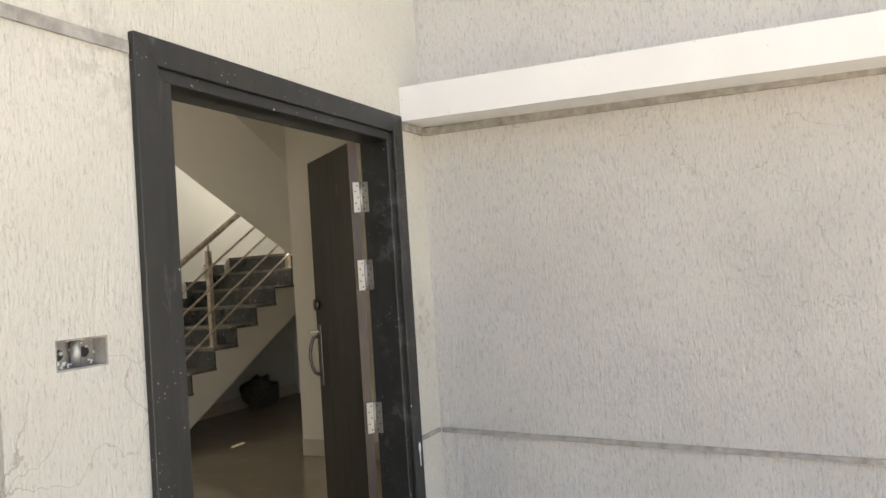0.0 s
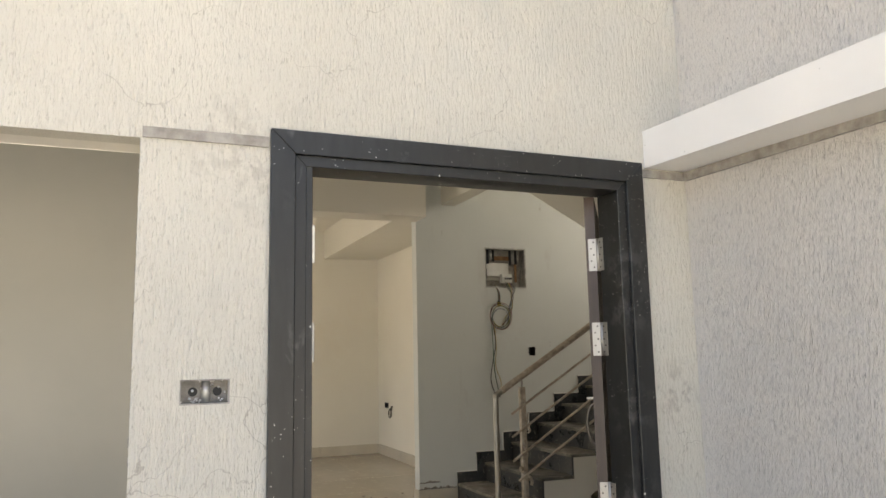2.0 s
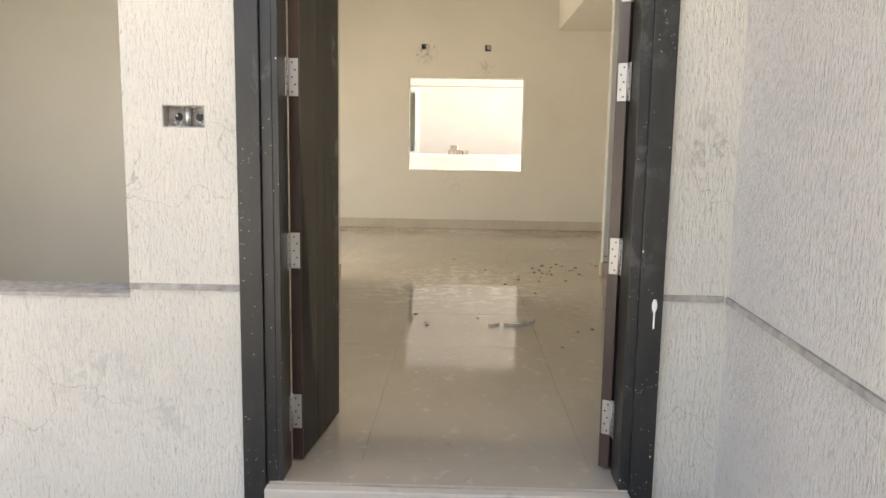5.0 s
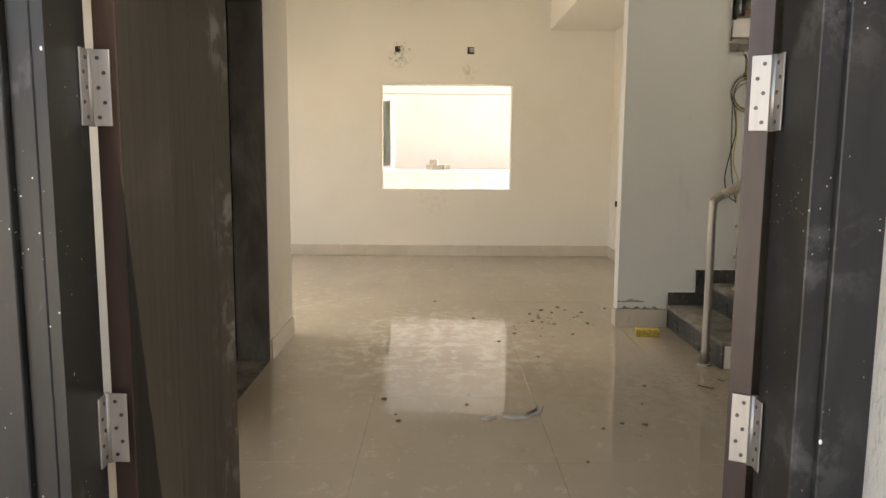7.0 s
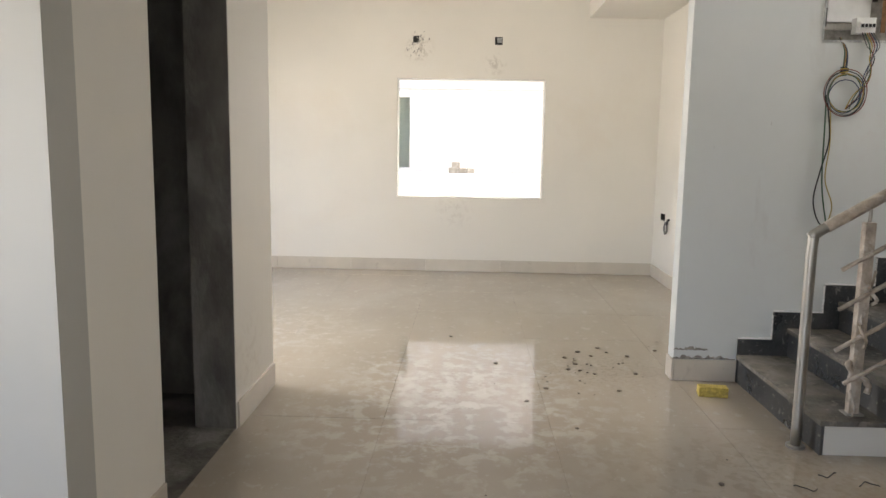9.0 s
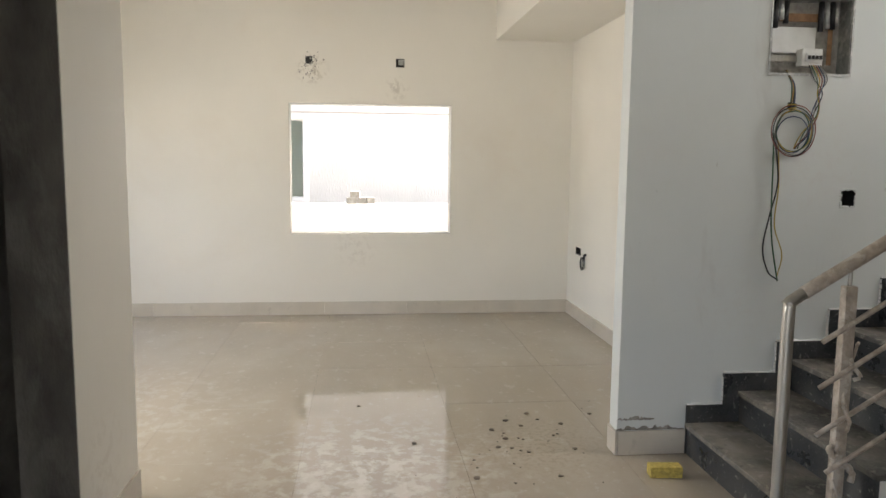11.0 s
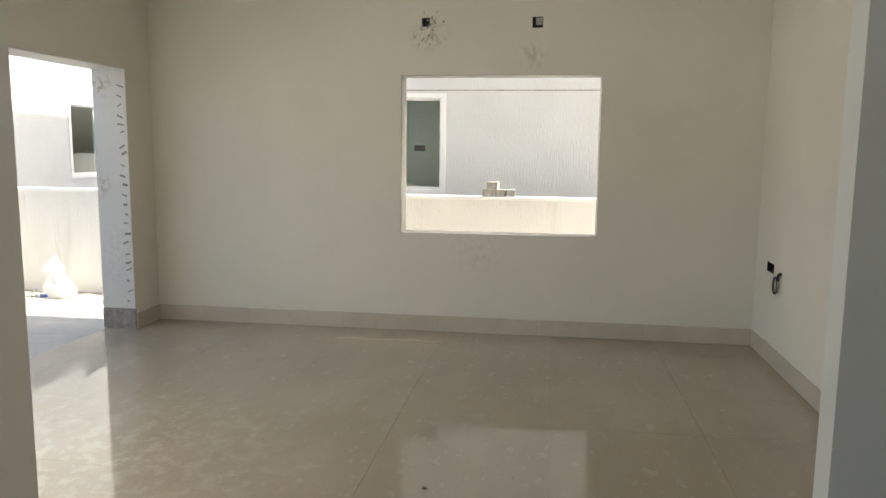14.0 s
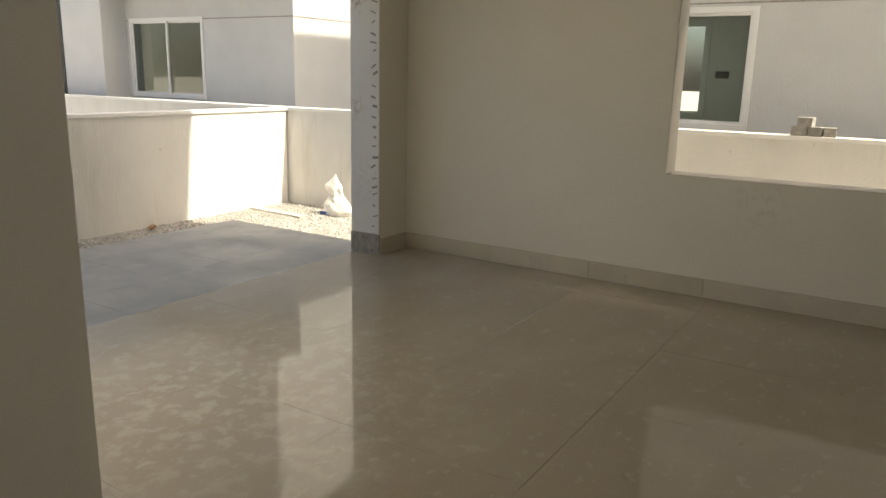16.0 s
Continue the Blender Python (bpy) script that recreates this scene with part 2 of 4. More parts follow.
M_FRAME = mat("dark_door_frame_paint", (0.020, 0.0205, 0.0195), 0.38, marks=[((-1.45, 2.55, z), 0.12, (0.14, 0.135, 0.13), 0.45, 16.0) for z in (1.62, 1.45, 1.1, 0.8)], grain=((30, 30, 6), 0.25), stains=[((3, 3, 3), 0.62, 0.75, (0.10, 0.09, 0.085), 0.35), ((11, 11, 5), 0.63, 0.72, (0.17, 0.165, 0.16), 0.4)],
              specks=[((45, 45, 45), 0.075, (0.75, 0.73, 0.69), 0.46, 0.52), ((15, 15, 9), 0.042, (0.8, 0.78, 0.74), 0.40, 0.44), ((90, 90, 60), 0.10, (0.7, 0.68, 0.65), 0.54, 0.58)], bumps=[((30, 30, 5), 0.12, 0.003)])
M_DOOR = mat("dark_wenge_laminate", (0.024, 0.021, 0.0165), 0.5, spec=0.35, marks=[((-2.06, 1.47, z), 0.13, (0.30, 0.29, 0.275), 0.45, 18.0) for z in (0.55, 0.85, 1.1, 1.5)], grain=((70, 70, 2.0), 0.35), stains=[((9, 9, 5), 0.66, 0.74, (0.16, 0.155, 0.145), 0.4), ((2, 2, 2), 0.6, 0.8, (0.09, 0.08, 0.07), 0.35)], bumps=[((90, 90, 2), 0.25, 0.002)])
M_EDGE = mat("brown_edge_band", (0.048, 0.031, 0.025), 0.32, grain=((20, 20, 4), 0.2), specks=[((18, 18, 18), 0.07, (0.8, 0.78, 0.74), 0.5, 0.55)])
M_STEEL = mat("brushed_steel", (0.45, 0.435, 0.405), 0.48, metal=1.0, grain=((60, 60, 8), 0.08), bumps=[((90, 90, 90), 0.05, 0.001)])
M_DIM = mat("galvanised_steel", (0.42, 0.43, 0.42), 0.5, metal=0.8, grain=((30, 30, 30), 0.25), stains=[((20, 20, 20), 0.5, 0.6, (0.7, 0.69, 0.66), 0.7)])
M_FILM = mat("dusty_plastic_wrap", (0.40, 0.34, 0.28), 0.42, grain=((30, 30, 30), 0.25), stains=[((14, 14, 14), 0.52, 0.62, (0.62, 0.58, 0.52), 0.6)], bumps=[((45, 45, 45), 0.6, 0.006)])
M_BRONZE = mat("dark_bronze_metal", (0.10, 0.095, 0.09), 0.35, metal=0.9)
M_BLACK = mat("black_plastic", (0.012, 0.012, 0.013), 0.5, grain=((30, 30, 30), 0.2))
M_TARP = mat("dark_dusty_sacking", (0.07, 0.066, 0.06), 0.8, grain=((25, 25, 25), 0.3), stains=[((6, 6, 6), 0.52, 0.66, (0.11, 0.10, 0.09), 0.6)], bumps=[((20, 20, 20), 0.6, 0.015)])
M_WHITEP = mat("white_plastic", (0.75, 0.75, 0.73), 0.4, grain=((20, 20, 20), 0.04))
M_UPVC = mat("white_upvc", (0.82, 0.82, 0.81), 0.35, grain=((6, 6, 6), 0.02))
M_SPONGE = mat("yellow_sponge", (0.52, 0.40, 0.10), 0.95, grain=((60, 60, 60), 0.25), stains=[((20, 20, 20), 0.55, 0.7, (0.25, 0.2, 0.1), 0.5)], bumps=[((110, 110, 110), 0.8, 0.004)])
M_BRICK = mat("grey_fly_ash_block", (0.29, 0.275, 0.25), 0.95, grain=((25, 25, 25), 0.15), stains=[((15, 15, 15), 0.5, 0.65, (0.6, 0.58, 0.54), 0.5)], tint=0.08, bumps=[((70, 70, 70), 0.5, 0.004)])
M_PATIO = mat("grey_patio_stone", (0.36, 0.355, 0.335), 0.55, grain=((5, 5, 5), 0.08), stains=[((2.5, 2.5, 2.5), 0.5, 0.7, (0.46, 0.45, 0.42), 0.5)], gloss=((2, 2, 2), 0.4, 0.7), tint=0.025)
M_SOIL = mat("dry_gravel_soil", (0.43, 0.41, 0.375), 0.95, grain=((20, 20, 20), 0.25), stains=[((3, 3, 3), 0.45, 0.7, (0.52, 0.49, 0.44), 0.6)], bumps=[((60, 60, 60), 1.0, 0.02)])
M_STONE = mat("pale_gravel", (0.45, 0.43, 0.39), 0.9, grain=((40, 40, 40), 0.2), tint=0.1)
M_COMP = mat("rough_compound_wall_paint", (0.72, 0.705, 0.675), 0.9, grain=((2, 2, 1), 0.06), stains=[((5, 5, 0.9), 0.55, 0.75, (0.52, 0.48, 0.40), 0.45), ((8, 8, 8), 0.68, 0.76, (0.40, 0.37, 0.32), 0.5)], bumps=[((80, 80, 22), 0.8, 0.009)])
M_NEIGH = mat("neighbour_wall_paint", (0.61, 0.615, 0.615), 0.9, grain=((2, 2, 2), 0.04), stains=[((5, 5, 0.8), 0.56, 0.76, (0.58, 0.55, 0.49), 0.45)], bumps=[((50, 50, 14), 0.6, 0.008)])
M_BAG = mat("white_woven_sack", (0.80, 0.78, 0.74), 0.7, grain=((90, 90, 90), 0.08), stains=[((6, 6, 6), 0.6, 0.7, (0.55, 0.5, 0.42), 0.4)], bumps=[((25, 25, 25), 0.6, 0.02)])
M_BLUE = mat("blue_print", (0.06, 0.10, 0.25), 0.7)
M_RUST = mat("dry_leaf_brown", (0.25, 0.14, 0.07), 0.8, grain=((30, 30, 30), 0.3))
M_DEBRIS = mat("plaster_crumbs", (0.17, 0.14, 0.11), 0.95, grain=((40, 40, 40), 0.3), tint=0.3)
M_SHARD = mat("broken_tile_shard", (0.55, 0.52, 0.47), 0.5, grain=((10, 10, 10), 0.15))
M_GLASS = bpy.data.materials.new("window_glass")
M_GLASS.use_nodes = True
_g = M_GLASS.node_tree.nodes["Principled BSDF"]
_g.inputs["Base Color"].default_value, _g.inputs["Roughness"].default_value = (0.75, 0.85, 0.80, 1), 0.02
_g.inputs["Transmission Weight"].default_value, _g.inputs["IOR"].default_value = 1.0, 1.45
WIRES = {n: mat(n + "_wire", c, 0.45) for n, c in (("black", (0.012, 0.012, 0.014)), ("green", (0.03, 0.09, 0.04)), ("yellow", (0.42, 0.30, 0.05)), ("red", (0.22, 0.06, 0.04)), ("blue", (0.03, 0.05, 0.12)), ("grey", (0.2, 0.2, 0.19)))}


# ---- building helpers ----
def part(name, bm, material, parent=None, label="", smooth=False):
    me = bpy.data.meshes.new(name)
    bm.normal_update()
    bm.to_mesh(me)
    bm.free()
    me.materials.append(material)
    if smooth:
        for p in me.polygons:
            p.use_smooth = True
    ob = new(name, me)
    if parent:
        ob.parent = parent
    if label:
        ob["label"] = label
    return ob


def thing(name, label, category, group="", kind="", at=(0, 0, 0)):
    ob = new(name)
    ob.location = at
    ob.empty_display_size = 0.1
    return tagged(ob, label, category, group, kind)


def box(bm, x0, x1, y0, y1, z0, z1, bevel=0.0, m=None):
    made = bmesh.ops.create_cube(bm, size=1.0)["verts"]
    mid = Matrix.Translation(((x0 + x1) / 2, (y0 + y1) / 2, (z0 + z1) / 2)) @ Matrix.Diagonal((abs(x1 - x0), abs(y1 - y0), abs(z1 - z0), 1))
    bmesh.ops.transform(bm, matrix=(m @ mid) if m else mid, verts=made)
    if bevel:
        edges = list({e for v in made for e in v.link_edges})
        bmesh.ops.bevel(bm, geom=edges, offset=bevel, segments=2, affect="EDGES", profile=0.6)
    return bm


def boxes(*rows, bevel=0.0):
    bm = bmesh.new()
    for r in rows:
        box(bm, *r, bevel=bevel)
    return bm


def tube(bm, points, r, sides=8, closed=False):
    """A tube round a line of points."""
    pts = [Vector(p) for p in points]
    rings = []
    n = len(pts)
    up = Vector((0.31, 0.17, 0.93))
    for i, p in enumerate(pts):
        a = pts[(i - 1) % n] if (closed or i) else p
        b = pts[(i + 1) % n] if (closed or i < n - 1) else p
        d = (b - a).normalized()
        u = d.cross(up)
        if u.length < 0.1:
            u = d.cross(Vector((1, 0, 0)))
        u.normalize()
        w = d.cross(u)
        rings.append([bm.verts.new(p + r * (math.cos(2 * math.pi * k / sides) * u + math.sin(2 * math.pi * k / sides) * w)) for k in range(sides)])
    for i in range(n if closed else n - 1):
        ra, rb = rings[i], rings[(i + 1) % n]
        for k in range(sides):
            bm.faces.new((ra[k], ra[(k + 1) % sides], rb[(k + 1) % sides], rb[k]))
    if not closed:
        bm.faces.new(rings[0])
        bm.faces.new(rings[-1][::-1])
    bmesh.ops.recalc_face_normals(bm, faces=bm.faces)
    return bm


def curve_points(ctrl, steps=6):
    """A smooth line through control points."""
    p = [Vector(c) for c in ctrl]
    p = [2 * p[0] - p[1]] + p + [2 * p[-1] - p[-2]]
    out = []
    for i in range(1, len(p) - 2):
        for s in range(steps):
            t = s / steps
            out.append(0.5 * ((2 * p[i]) + (p[i + 1] - p[i - 1]) * t + (2 * p[i - 1] - 5 * p[i] + 4 * p[i + 1] - p[i + 2]) * t * t + (3 * p[i] - p[i - 1] - 3 * p[i + 1] + p[i + 2]) * t ** 3))
    out.append(p[-2])
    return out


def prism(bm, profile, a, b, axis="x"):
    """Extrudes a (y, z) profile from x=a to x=b (axis x), or an (x, z) profile along y."""
    mk = (lambda u, v, w: (w, u, v)) if axis == "x" else (lambda u, v, w: (u, w, v))
    lo = [bm.verts.new(mk(u, v, a)) for u, v in profile]
    hi = [bm.verts.new(mk(u, v, b)) for u, v in profile]
    bm.faces.new(lo)
    bm.faces.new(hi[::-1])
    for i in range(len(profile)):
        j = (i + 1) % len(profile)
        bm.faces.new((lo[i], hi[i], hi[j], lo[j]))
    bmesh.ops.recalc_face_normals(bm, faces=bm.faces)
    return bm


def wall_mesh(axis, a, b, u0, u1, z0, z1, holes=()):
    """A wall slab between axis=a and axis=b, u along the other axis, with rectangular openings (u0, u1, z0, z1) right through it."""
    us = sorted({u0, u1, *[h[i] for h in holes for i in (0, 1)]})
    zs = sorted({z0, z1, *[h[i] for h in holes for i in (2, 3)]})
    us, zs = [u for u in us if u0 <= u <= u1], [z for z in zs if z0 <= z <= z1]

    def solid(i, j):
        if not (0 <= i < len(us) - 1 and 0 <= j < len(zs) - 1):
            return False
        cu, cz = (us[i] + us[i + 1]) / 2, (zs[j] + zs[j + 1]) / 2
        return not any(h[0] < cu < h[1] and h[2] < cz < h[3] for h in holes)

    bm = bmesh.new()
    seen = {}

    def v(s, i, j):
        if (s, i, j) not in seen:
            w = (a, b)[s]
            seen[s, i, j] = bm.verts.new((w, us[i], zs[j]) if axis == "x" else (us[i], w, zs[j]))
        return seen[s, i, j]

    for i in range(len(us) - 1):
        for j in range(len(zs) - 1):
            if not solid(i, j):
                continue
            for s in (0, 1):
                bm.faces.new((v(s, i, j), v(s, i + 1, j), v(s, i + 1, j + 1), v(s, i, j + 1)))
            for (di, dj), (p, q) in {(-1, 0): ((0, 0), (0, 1)), (1, 0): ((1, 0), (1, 1)), (0, -1): ((0, 0), (1, 0)), (0, 1): ((0, 1), (1, 1))}.items():
                if not solid(i + di, j + dj):
                    bm.faces.new((v(0, i + p[0], j + p[1]), v(0, i + q[0], j + q[1]), v(1, i + q[0], j + q[1]), v(1, i + p[0], j + p[1])))
    bmesh.ops.recalc_face_normals(bm, faces=bm.faces)
    return bm


def structure(name, bm, material, label=""):
    return tagged(part(name, bm, material), label, kind="structure")


# ---- structure: the house shell ----
CEIL, ROOF = 3.07, 6.6
# front wall: outer plaster leaf, then inner leaf with cream paint
structure("wall_front", wall_mesh("x", -1.52, -1.44, -6.0, 2.863, -0.2, ROOF, [(1.289, 2.645, -0.2, 2.0), (-0.47, 0.905, 0.637, 1.95), (1.032, 1.169, 1.184, 1.255)]), M_EXT, "rough-textured white outside wall beside the entrance, tinted cream for warm light")
structure("wall_front_inner", wall_mesh("x", -1.62, -1.52, -1.0, 4.62, -0.12, CEIL, [(1.289, 2.645, -0.12, 2.0), (-0.47, 0.905, 0.637, 1.95)]), M_IN, "cream painted inner face of the entrance wall")
structure("wall_porch_side", wall_mesh("y", 2.863, 3.06, -1.52, 1.7, -0.2, ROOF), M_EXT2, "white rough-textured side wall of the porch")
structure("wall_foyer_left", wall_mesh("y", -1.0, -0.85, -3.2, -1.60, -0.12, CEIL), M_IN)
structure("wall_grey", wall_mesh("x", -3.35, -3.2, -1.0, 0.97, -0.12, CEIL, [(-0.262, 0.016, 2.035, 2.215)]), M_GREYW, "plain grey wall behind the front window opening")
structure("wall_bath", wall_mesh("y", 0.77, 0.97, -5.32, -3.35, -0.12, CEIL, [(-4.66, -3.83, -0.12, 2.10)]), M_IN, "cream wall with an unfinished doorway")
structure("wall_bath_living", wall_mesh("x", -5.32, -5.26, -1.0, 0.77, -0.12, CEIL), M_IN)
# Bathroom walls get a dark colour that stands for the unlit room's shade.
structure("wall_bath_inner", wall_mesh("x", -5.26, -5.12, -0.85, 0.77, -0.12, CEIL), M_DARKCEM_SHADE)
structure("wall_bath_back", wall_mesh("y", -1.0, -0.85, -5.26, -3.35, -0.12, CEIL), M_DARKCEM_SHADE)
structure("wall_living_left", wall_mesh("y", -1.12, -0.84, -9.28, -5.32, -0.12, ROOF, [(-8.91, -5.7, -0.12, 2.075)]), M_IN, "cream wall with a wide opening to the patio")
structure("wall_living_far", wall_mesh("x", -9.50, -9.28, -1.12, 4.25, -0.12, ROOF, [(1.272, 2.832, 0.80, 2.05), (2.29, 2.37, 2.40, 2.48), (1.435, 1.50, 2.415, 2.485)]), M_IN, "cream end wall with a square window opening")
structure("wall_living_right", wall_mesh("y", 4.03, 4.25, -9.28, -5.715, -0.12, CEIL, [(-9.0, -8.83, 0.63, 0.70)]), M_IN, "cream side wall of the living room")
structure("wall_stair", wall_mesh("x", -5.715, -5.60, 3.272, 7.2, -0.12, ROOF, [(3.985, 4.41, 1.955, 2.33), (4.415, 4.495, 1.29, 1.38)]), M_STAIRW, "pale grey wall behind the stairs")
structure("wall_stair_end", wall_mesh("y", 7.2, 7.4, -5.715, -1.5, -0.12, ROOF, [(-5.2, -3.9, 2.7, 4.0)]), M_STAIRW)
structure("wall_foyer_right", wall_mesh("y", 4.62, 4.78, -3.55, -1.52, -0.12, CEIL), M_IN, "cream wall on the stair side of the foyer")
structure("wall_stair_side", wall_mesh("x", -3.55, -3.40, 4.78, 7.2, -0.12, ROOF), M_IN)
structure("wall_upper_front", wall_mesh("x", -3.55, -3.40, 3.26, 4.78, CEIL + 0.2, ROOF), M_IN)
structure("wall_upper_left", wall_mesh("y", 3.1, 3.26, -5.715, -3.45, CEIL + 0.2, ROOF), M_IN)
structure("ceiling", boxes((-9.28, -1.60, -1.0, 3.53, CEIL, CEIL + 0.15), (-9.28, -5.715, 3.53, 4.25, CEIL, CEIL + 0.15), (-3.6, -1.6, 3.53, 4.62, CEIL, CEIL + 0.15)), M_CEIL, "cream painted ceiling")
# Unseen roof; its overhang is sized to place the compound wall's shadow edge.
structure("roof_slab", boxes((-10.2, -1.3, -1.3, 7.5, ROOF, ROOF + 0.15)), M_CEIL)
structure("beam_living", boxes((-9.28, -5.715, 3.26, 4.03, 2.68, CEIL)), M_IN, "cream ceiling beam")
structure("beam_foyer", boxes((-5.60, -5.32, -0.84, 3.27, 2.55, CEIL)), M_IN, "cream ceiling beam")
structure("beam_stair", boxes((-5.60, -1.60, 3.53, 3.68, 2.73, CEIL + 0.15)), M_IN, "cream ceiling beam")
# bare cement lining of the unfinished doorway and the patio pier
structure("doorway_lining", boxes((-4.664, -4.652, 0.773, 0.967, 0.002, 2.096), (-3.838, -3.826, 0.773, 0.967, 0.002, 2.096), (-4.652, -3.838, 0.773, 0.967, 2.088, 2.098)), M_DARKCEM_SHADE, "bare dark cement lining of the doorway")
# Dark doorway sill; the room floor behind is painted dark for the missing light.
structure("bath_floor", boxes((-5.12, -3.35, -0.85, 0.77, 0.001, 0.004), (-4.65, -3.84, 0.77, 0.965, 0.001, 0.005)), M_DARKCEM_SHADE, "dark sill and darkened floor inside the doorway")
structure("window_reveal", wall_mesh("x", -9.495, -9.285, 1.2725, 2.8315, 0.8005, 2.0495, [(1.276, 2.828, 0.804, 2.046)]), M_GREYW, "white plastered reveal of the window opening")
structure("patio_lintel", boxes((-8.905, -5.7, -1.118, -0.842, 2.065, 2.073)), M_BAND, "white plastered lintel of the patio opening")
structure("pier_face", boxes((-8.913, -8.905, -1.118, -0.842, 0.17, 2.073)), M_BAND, "white plastered jamb of the patio opening")
structure("pier_base", boxes((-8.915, -8.902, -1.122, -0.838, 0.0, 0.165)), M_CEMENT, "bare cement foot of the patio jamb")
rng = random.Random(4)
bm = bmesh.new()
for i in range(23):
    z = 0.24 + i * 0.078 + rng.uniform(-0.02, 0.02)
    box(bm, 0, 0.004, -0.026, 0.026, -0.008, 0.008, m=pose(-8.906, -0.885 + rng.uniform(-0.012, 0.012), z, rng.uniform(-35, 35), 0, 0) @ Matrix.Diagonal((1, rng.uniform(0.4, 1.1), rng.uniform(0.5, 1.3), 1)))
structure("jamb_chips", bm, M_CEMENT, "hacked key marks in the jamb plaster")
bm = bmesh.new()
for i in range(26):
    z = 0.86 + i * 0.045 + rng.uniform(-0.01, 0.01)
    box(bm, -0.012, 0.012, 0, 0.003, -0.006, 0.006, m=pose(-9.33 + rng.uniform(-0.008, 0.008), 1.2715, z, 0, rng.uniform(-35, 35), 0))
structure("window_jamb_chips", bm, M_CEMENT, "hacked key marks in the window jamb")
# porch band and plaster grooves
structure("porch_band", prism(bmesh.new(), [(-1.438, 1.994), (1.69, 1.900), (1.69, 2.045), (-1.438, 2.139)], 2.672, 2.861, "y"), M_BAND, "smooth white plaster band along the porch wall")
structure("groove_upper", boxes((-1.444, -1.432, 0.91, 1.270, 1.952, 1.984), (-1.444, -1.430, 2.652, 2.85, 1.958, 1.988)), M_CEMENT, "bare cement joint")
structure("groove_lower", boxes((-1.444, -1.435, 0.905, 1.270, 0.655, 0.676), (-1.444, -1.435, 2.652, 2.85, 0.652, 0.672)), M_CEMENT, "bare cement joint")
structure("groove_side_upper", prism(bmesh.new(), [(-1.43, 1.956), (1.69, 1.893), (1.69, 1.928), (-1.43, 1.990)], 2.849, 2.867, "y"), M_CEMENT, "bare cement joint")
structure("groove_side", prism(bmesh.new(), [(-1.43, 0.650), (1.69, 0.549), (1.69, 0.569), (-1.43, 0.670)], 2.853, 2.867, "y"), M_CEMENT, "bare cement joint")
structure("window_sill_front", boxes((-1.62, -1.434, -0.47, 0.902, 0.627, 0.640)), M_CEMENT, "bare cement sill of the front window opening")

bm = bmesh.new()
for i in range(17):
    box(bm, -0.015, 0.015, -0.003, 0, -0.006, 0.006, m=pose(-1.53 + rng.uniform(-0.05, 0.05), 0.9055, 0.72 + 0.072 * i + rng.uniform(-0.02, 0.02), 0, rng.uniform(20, 70), 0) @ Matrix.Diagonal((rng.uniform(0.6, 1.2), 1, rng.uniform(0.6, 1.3), 1)))
structure("front_window_chips", bm, M_CEMENT, "hacked key marks in the front window jamb")

# ---- floors and ground ----
structure("ground", boxes((-120, 120, -120, 120, -0.40, -0.17)), M_SOIL, "dry stony soil")
# Unseen slab added so sunlit ground reflects warm light onto the porch.
structure("road", boxes((2.2, 9.0, -60, 60, -0.18, -0.15)), M_PATIO, "unseen pale slab added to bounce sunlight to the porch")
structure("floor", boxes((-9.4, -1.52, -1.11, 7.3, -0.17, -0.006)), M_GROUT, "cream vitrified tile floor")
structure("porch_floor", boxes((-1.52, 2.2, -3.0, 2.863, -0.34, -0.14)), M_CEMENT, "bare cement porch floor")
structure("porch_step", boxes((-1.44, -1.12, 1.28, 2.65, -0.14, -0.085), bevel=0.004), M_GRANITE, "dusty grey granite doorstep")

# ---- stairs ----
RISE, RUN, NOSE, TOP = 0.165, 0.28, 3.63, 10
stairs = thing("staircase", "concrete stairs with dusty black granite treads", "staircase", at=(-5.07, 4.8, 0))
stairs.location = (0, 0, 0)
prof = [(NOSE + 0.02, 0.0)]
for i in range(1, TOP + 1):
    prof += [(NOSE + 0.02 + RUN * (i - 1), RISE * i - 0.022), (NOSE + 0.02 + RUN * i, RISE * i - 0.022)] if i < TOP else [(NOSE + 0.02 + RUN * (i - 1), RISE * i - 0.022)]
prof += [(7.2, RISE * TOP - 0.022), (7.2, 1.37), (6.52, 1.37), (4.37, 0.16), (4.37, 0.0)]
part("flight", prism(bmesh.new(), prof, -5.60, -4.55), M_IN, stairs, "cream painted concrete flight")
part("landing", boxes((-4.55, -3.55, NOSE + RUN * (TOP - 1) + 0.02, 7.2, 1.45, RISE * TOP - 0.022)), M_IN, stairs)
soff = lambda y: 2.668 - 0.521 * (y - 3.867)
prof2 = [(3.68, 3.30), (3.68, soff(3.68))] + [(6.17, soff(6.17)), (6.17, 1.65)]
for i in range(9):
    y = 6.17 - RUN * i
    prof2 += [(y, 1.65 + RISE * (i + 1)), (y - RUN, 1.65 + RISE * (i + 1))]
prof2[-1] = (3.68, 1.65 + RISE * 9)
part("upper_flight", prism(bmesh.new(), prof2[1:], -4.55, -3.55), M_IN, stairs, "cream soffit of the upper flight")
for i in range(1, TOP + 1):
    y0 = NOSE + RUN * (i - 1)
    y1 = y0 + RUN + 0.02 if i < TOP else 7.2
    part("tread", boxes((-5.59, -4.53 if i < TOP else -3.6, y0, y1, RISE * i - 0.024, RISE * i), bevel=0.003), M_TREAD, stairs, "dusty granite tread" if i == 1 else "")
    part("riser", boxes((-5.59, -4.545, y0 + 0.012, y0 + 0.026, RISE * (i - 1), RISE * i - 0.024)), M_GRANITE, stairs)
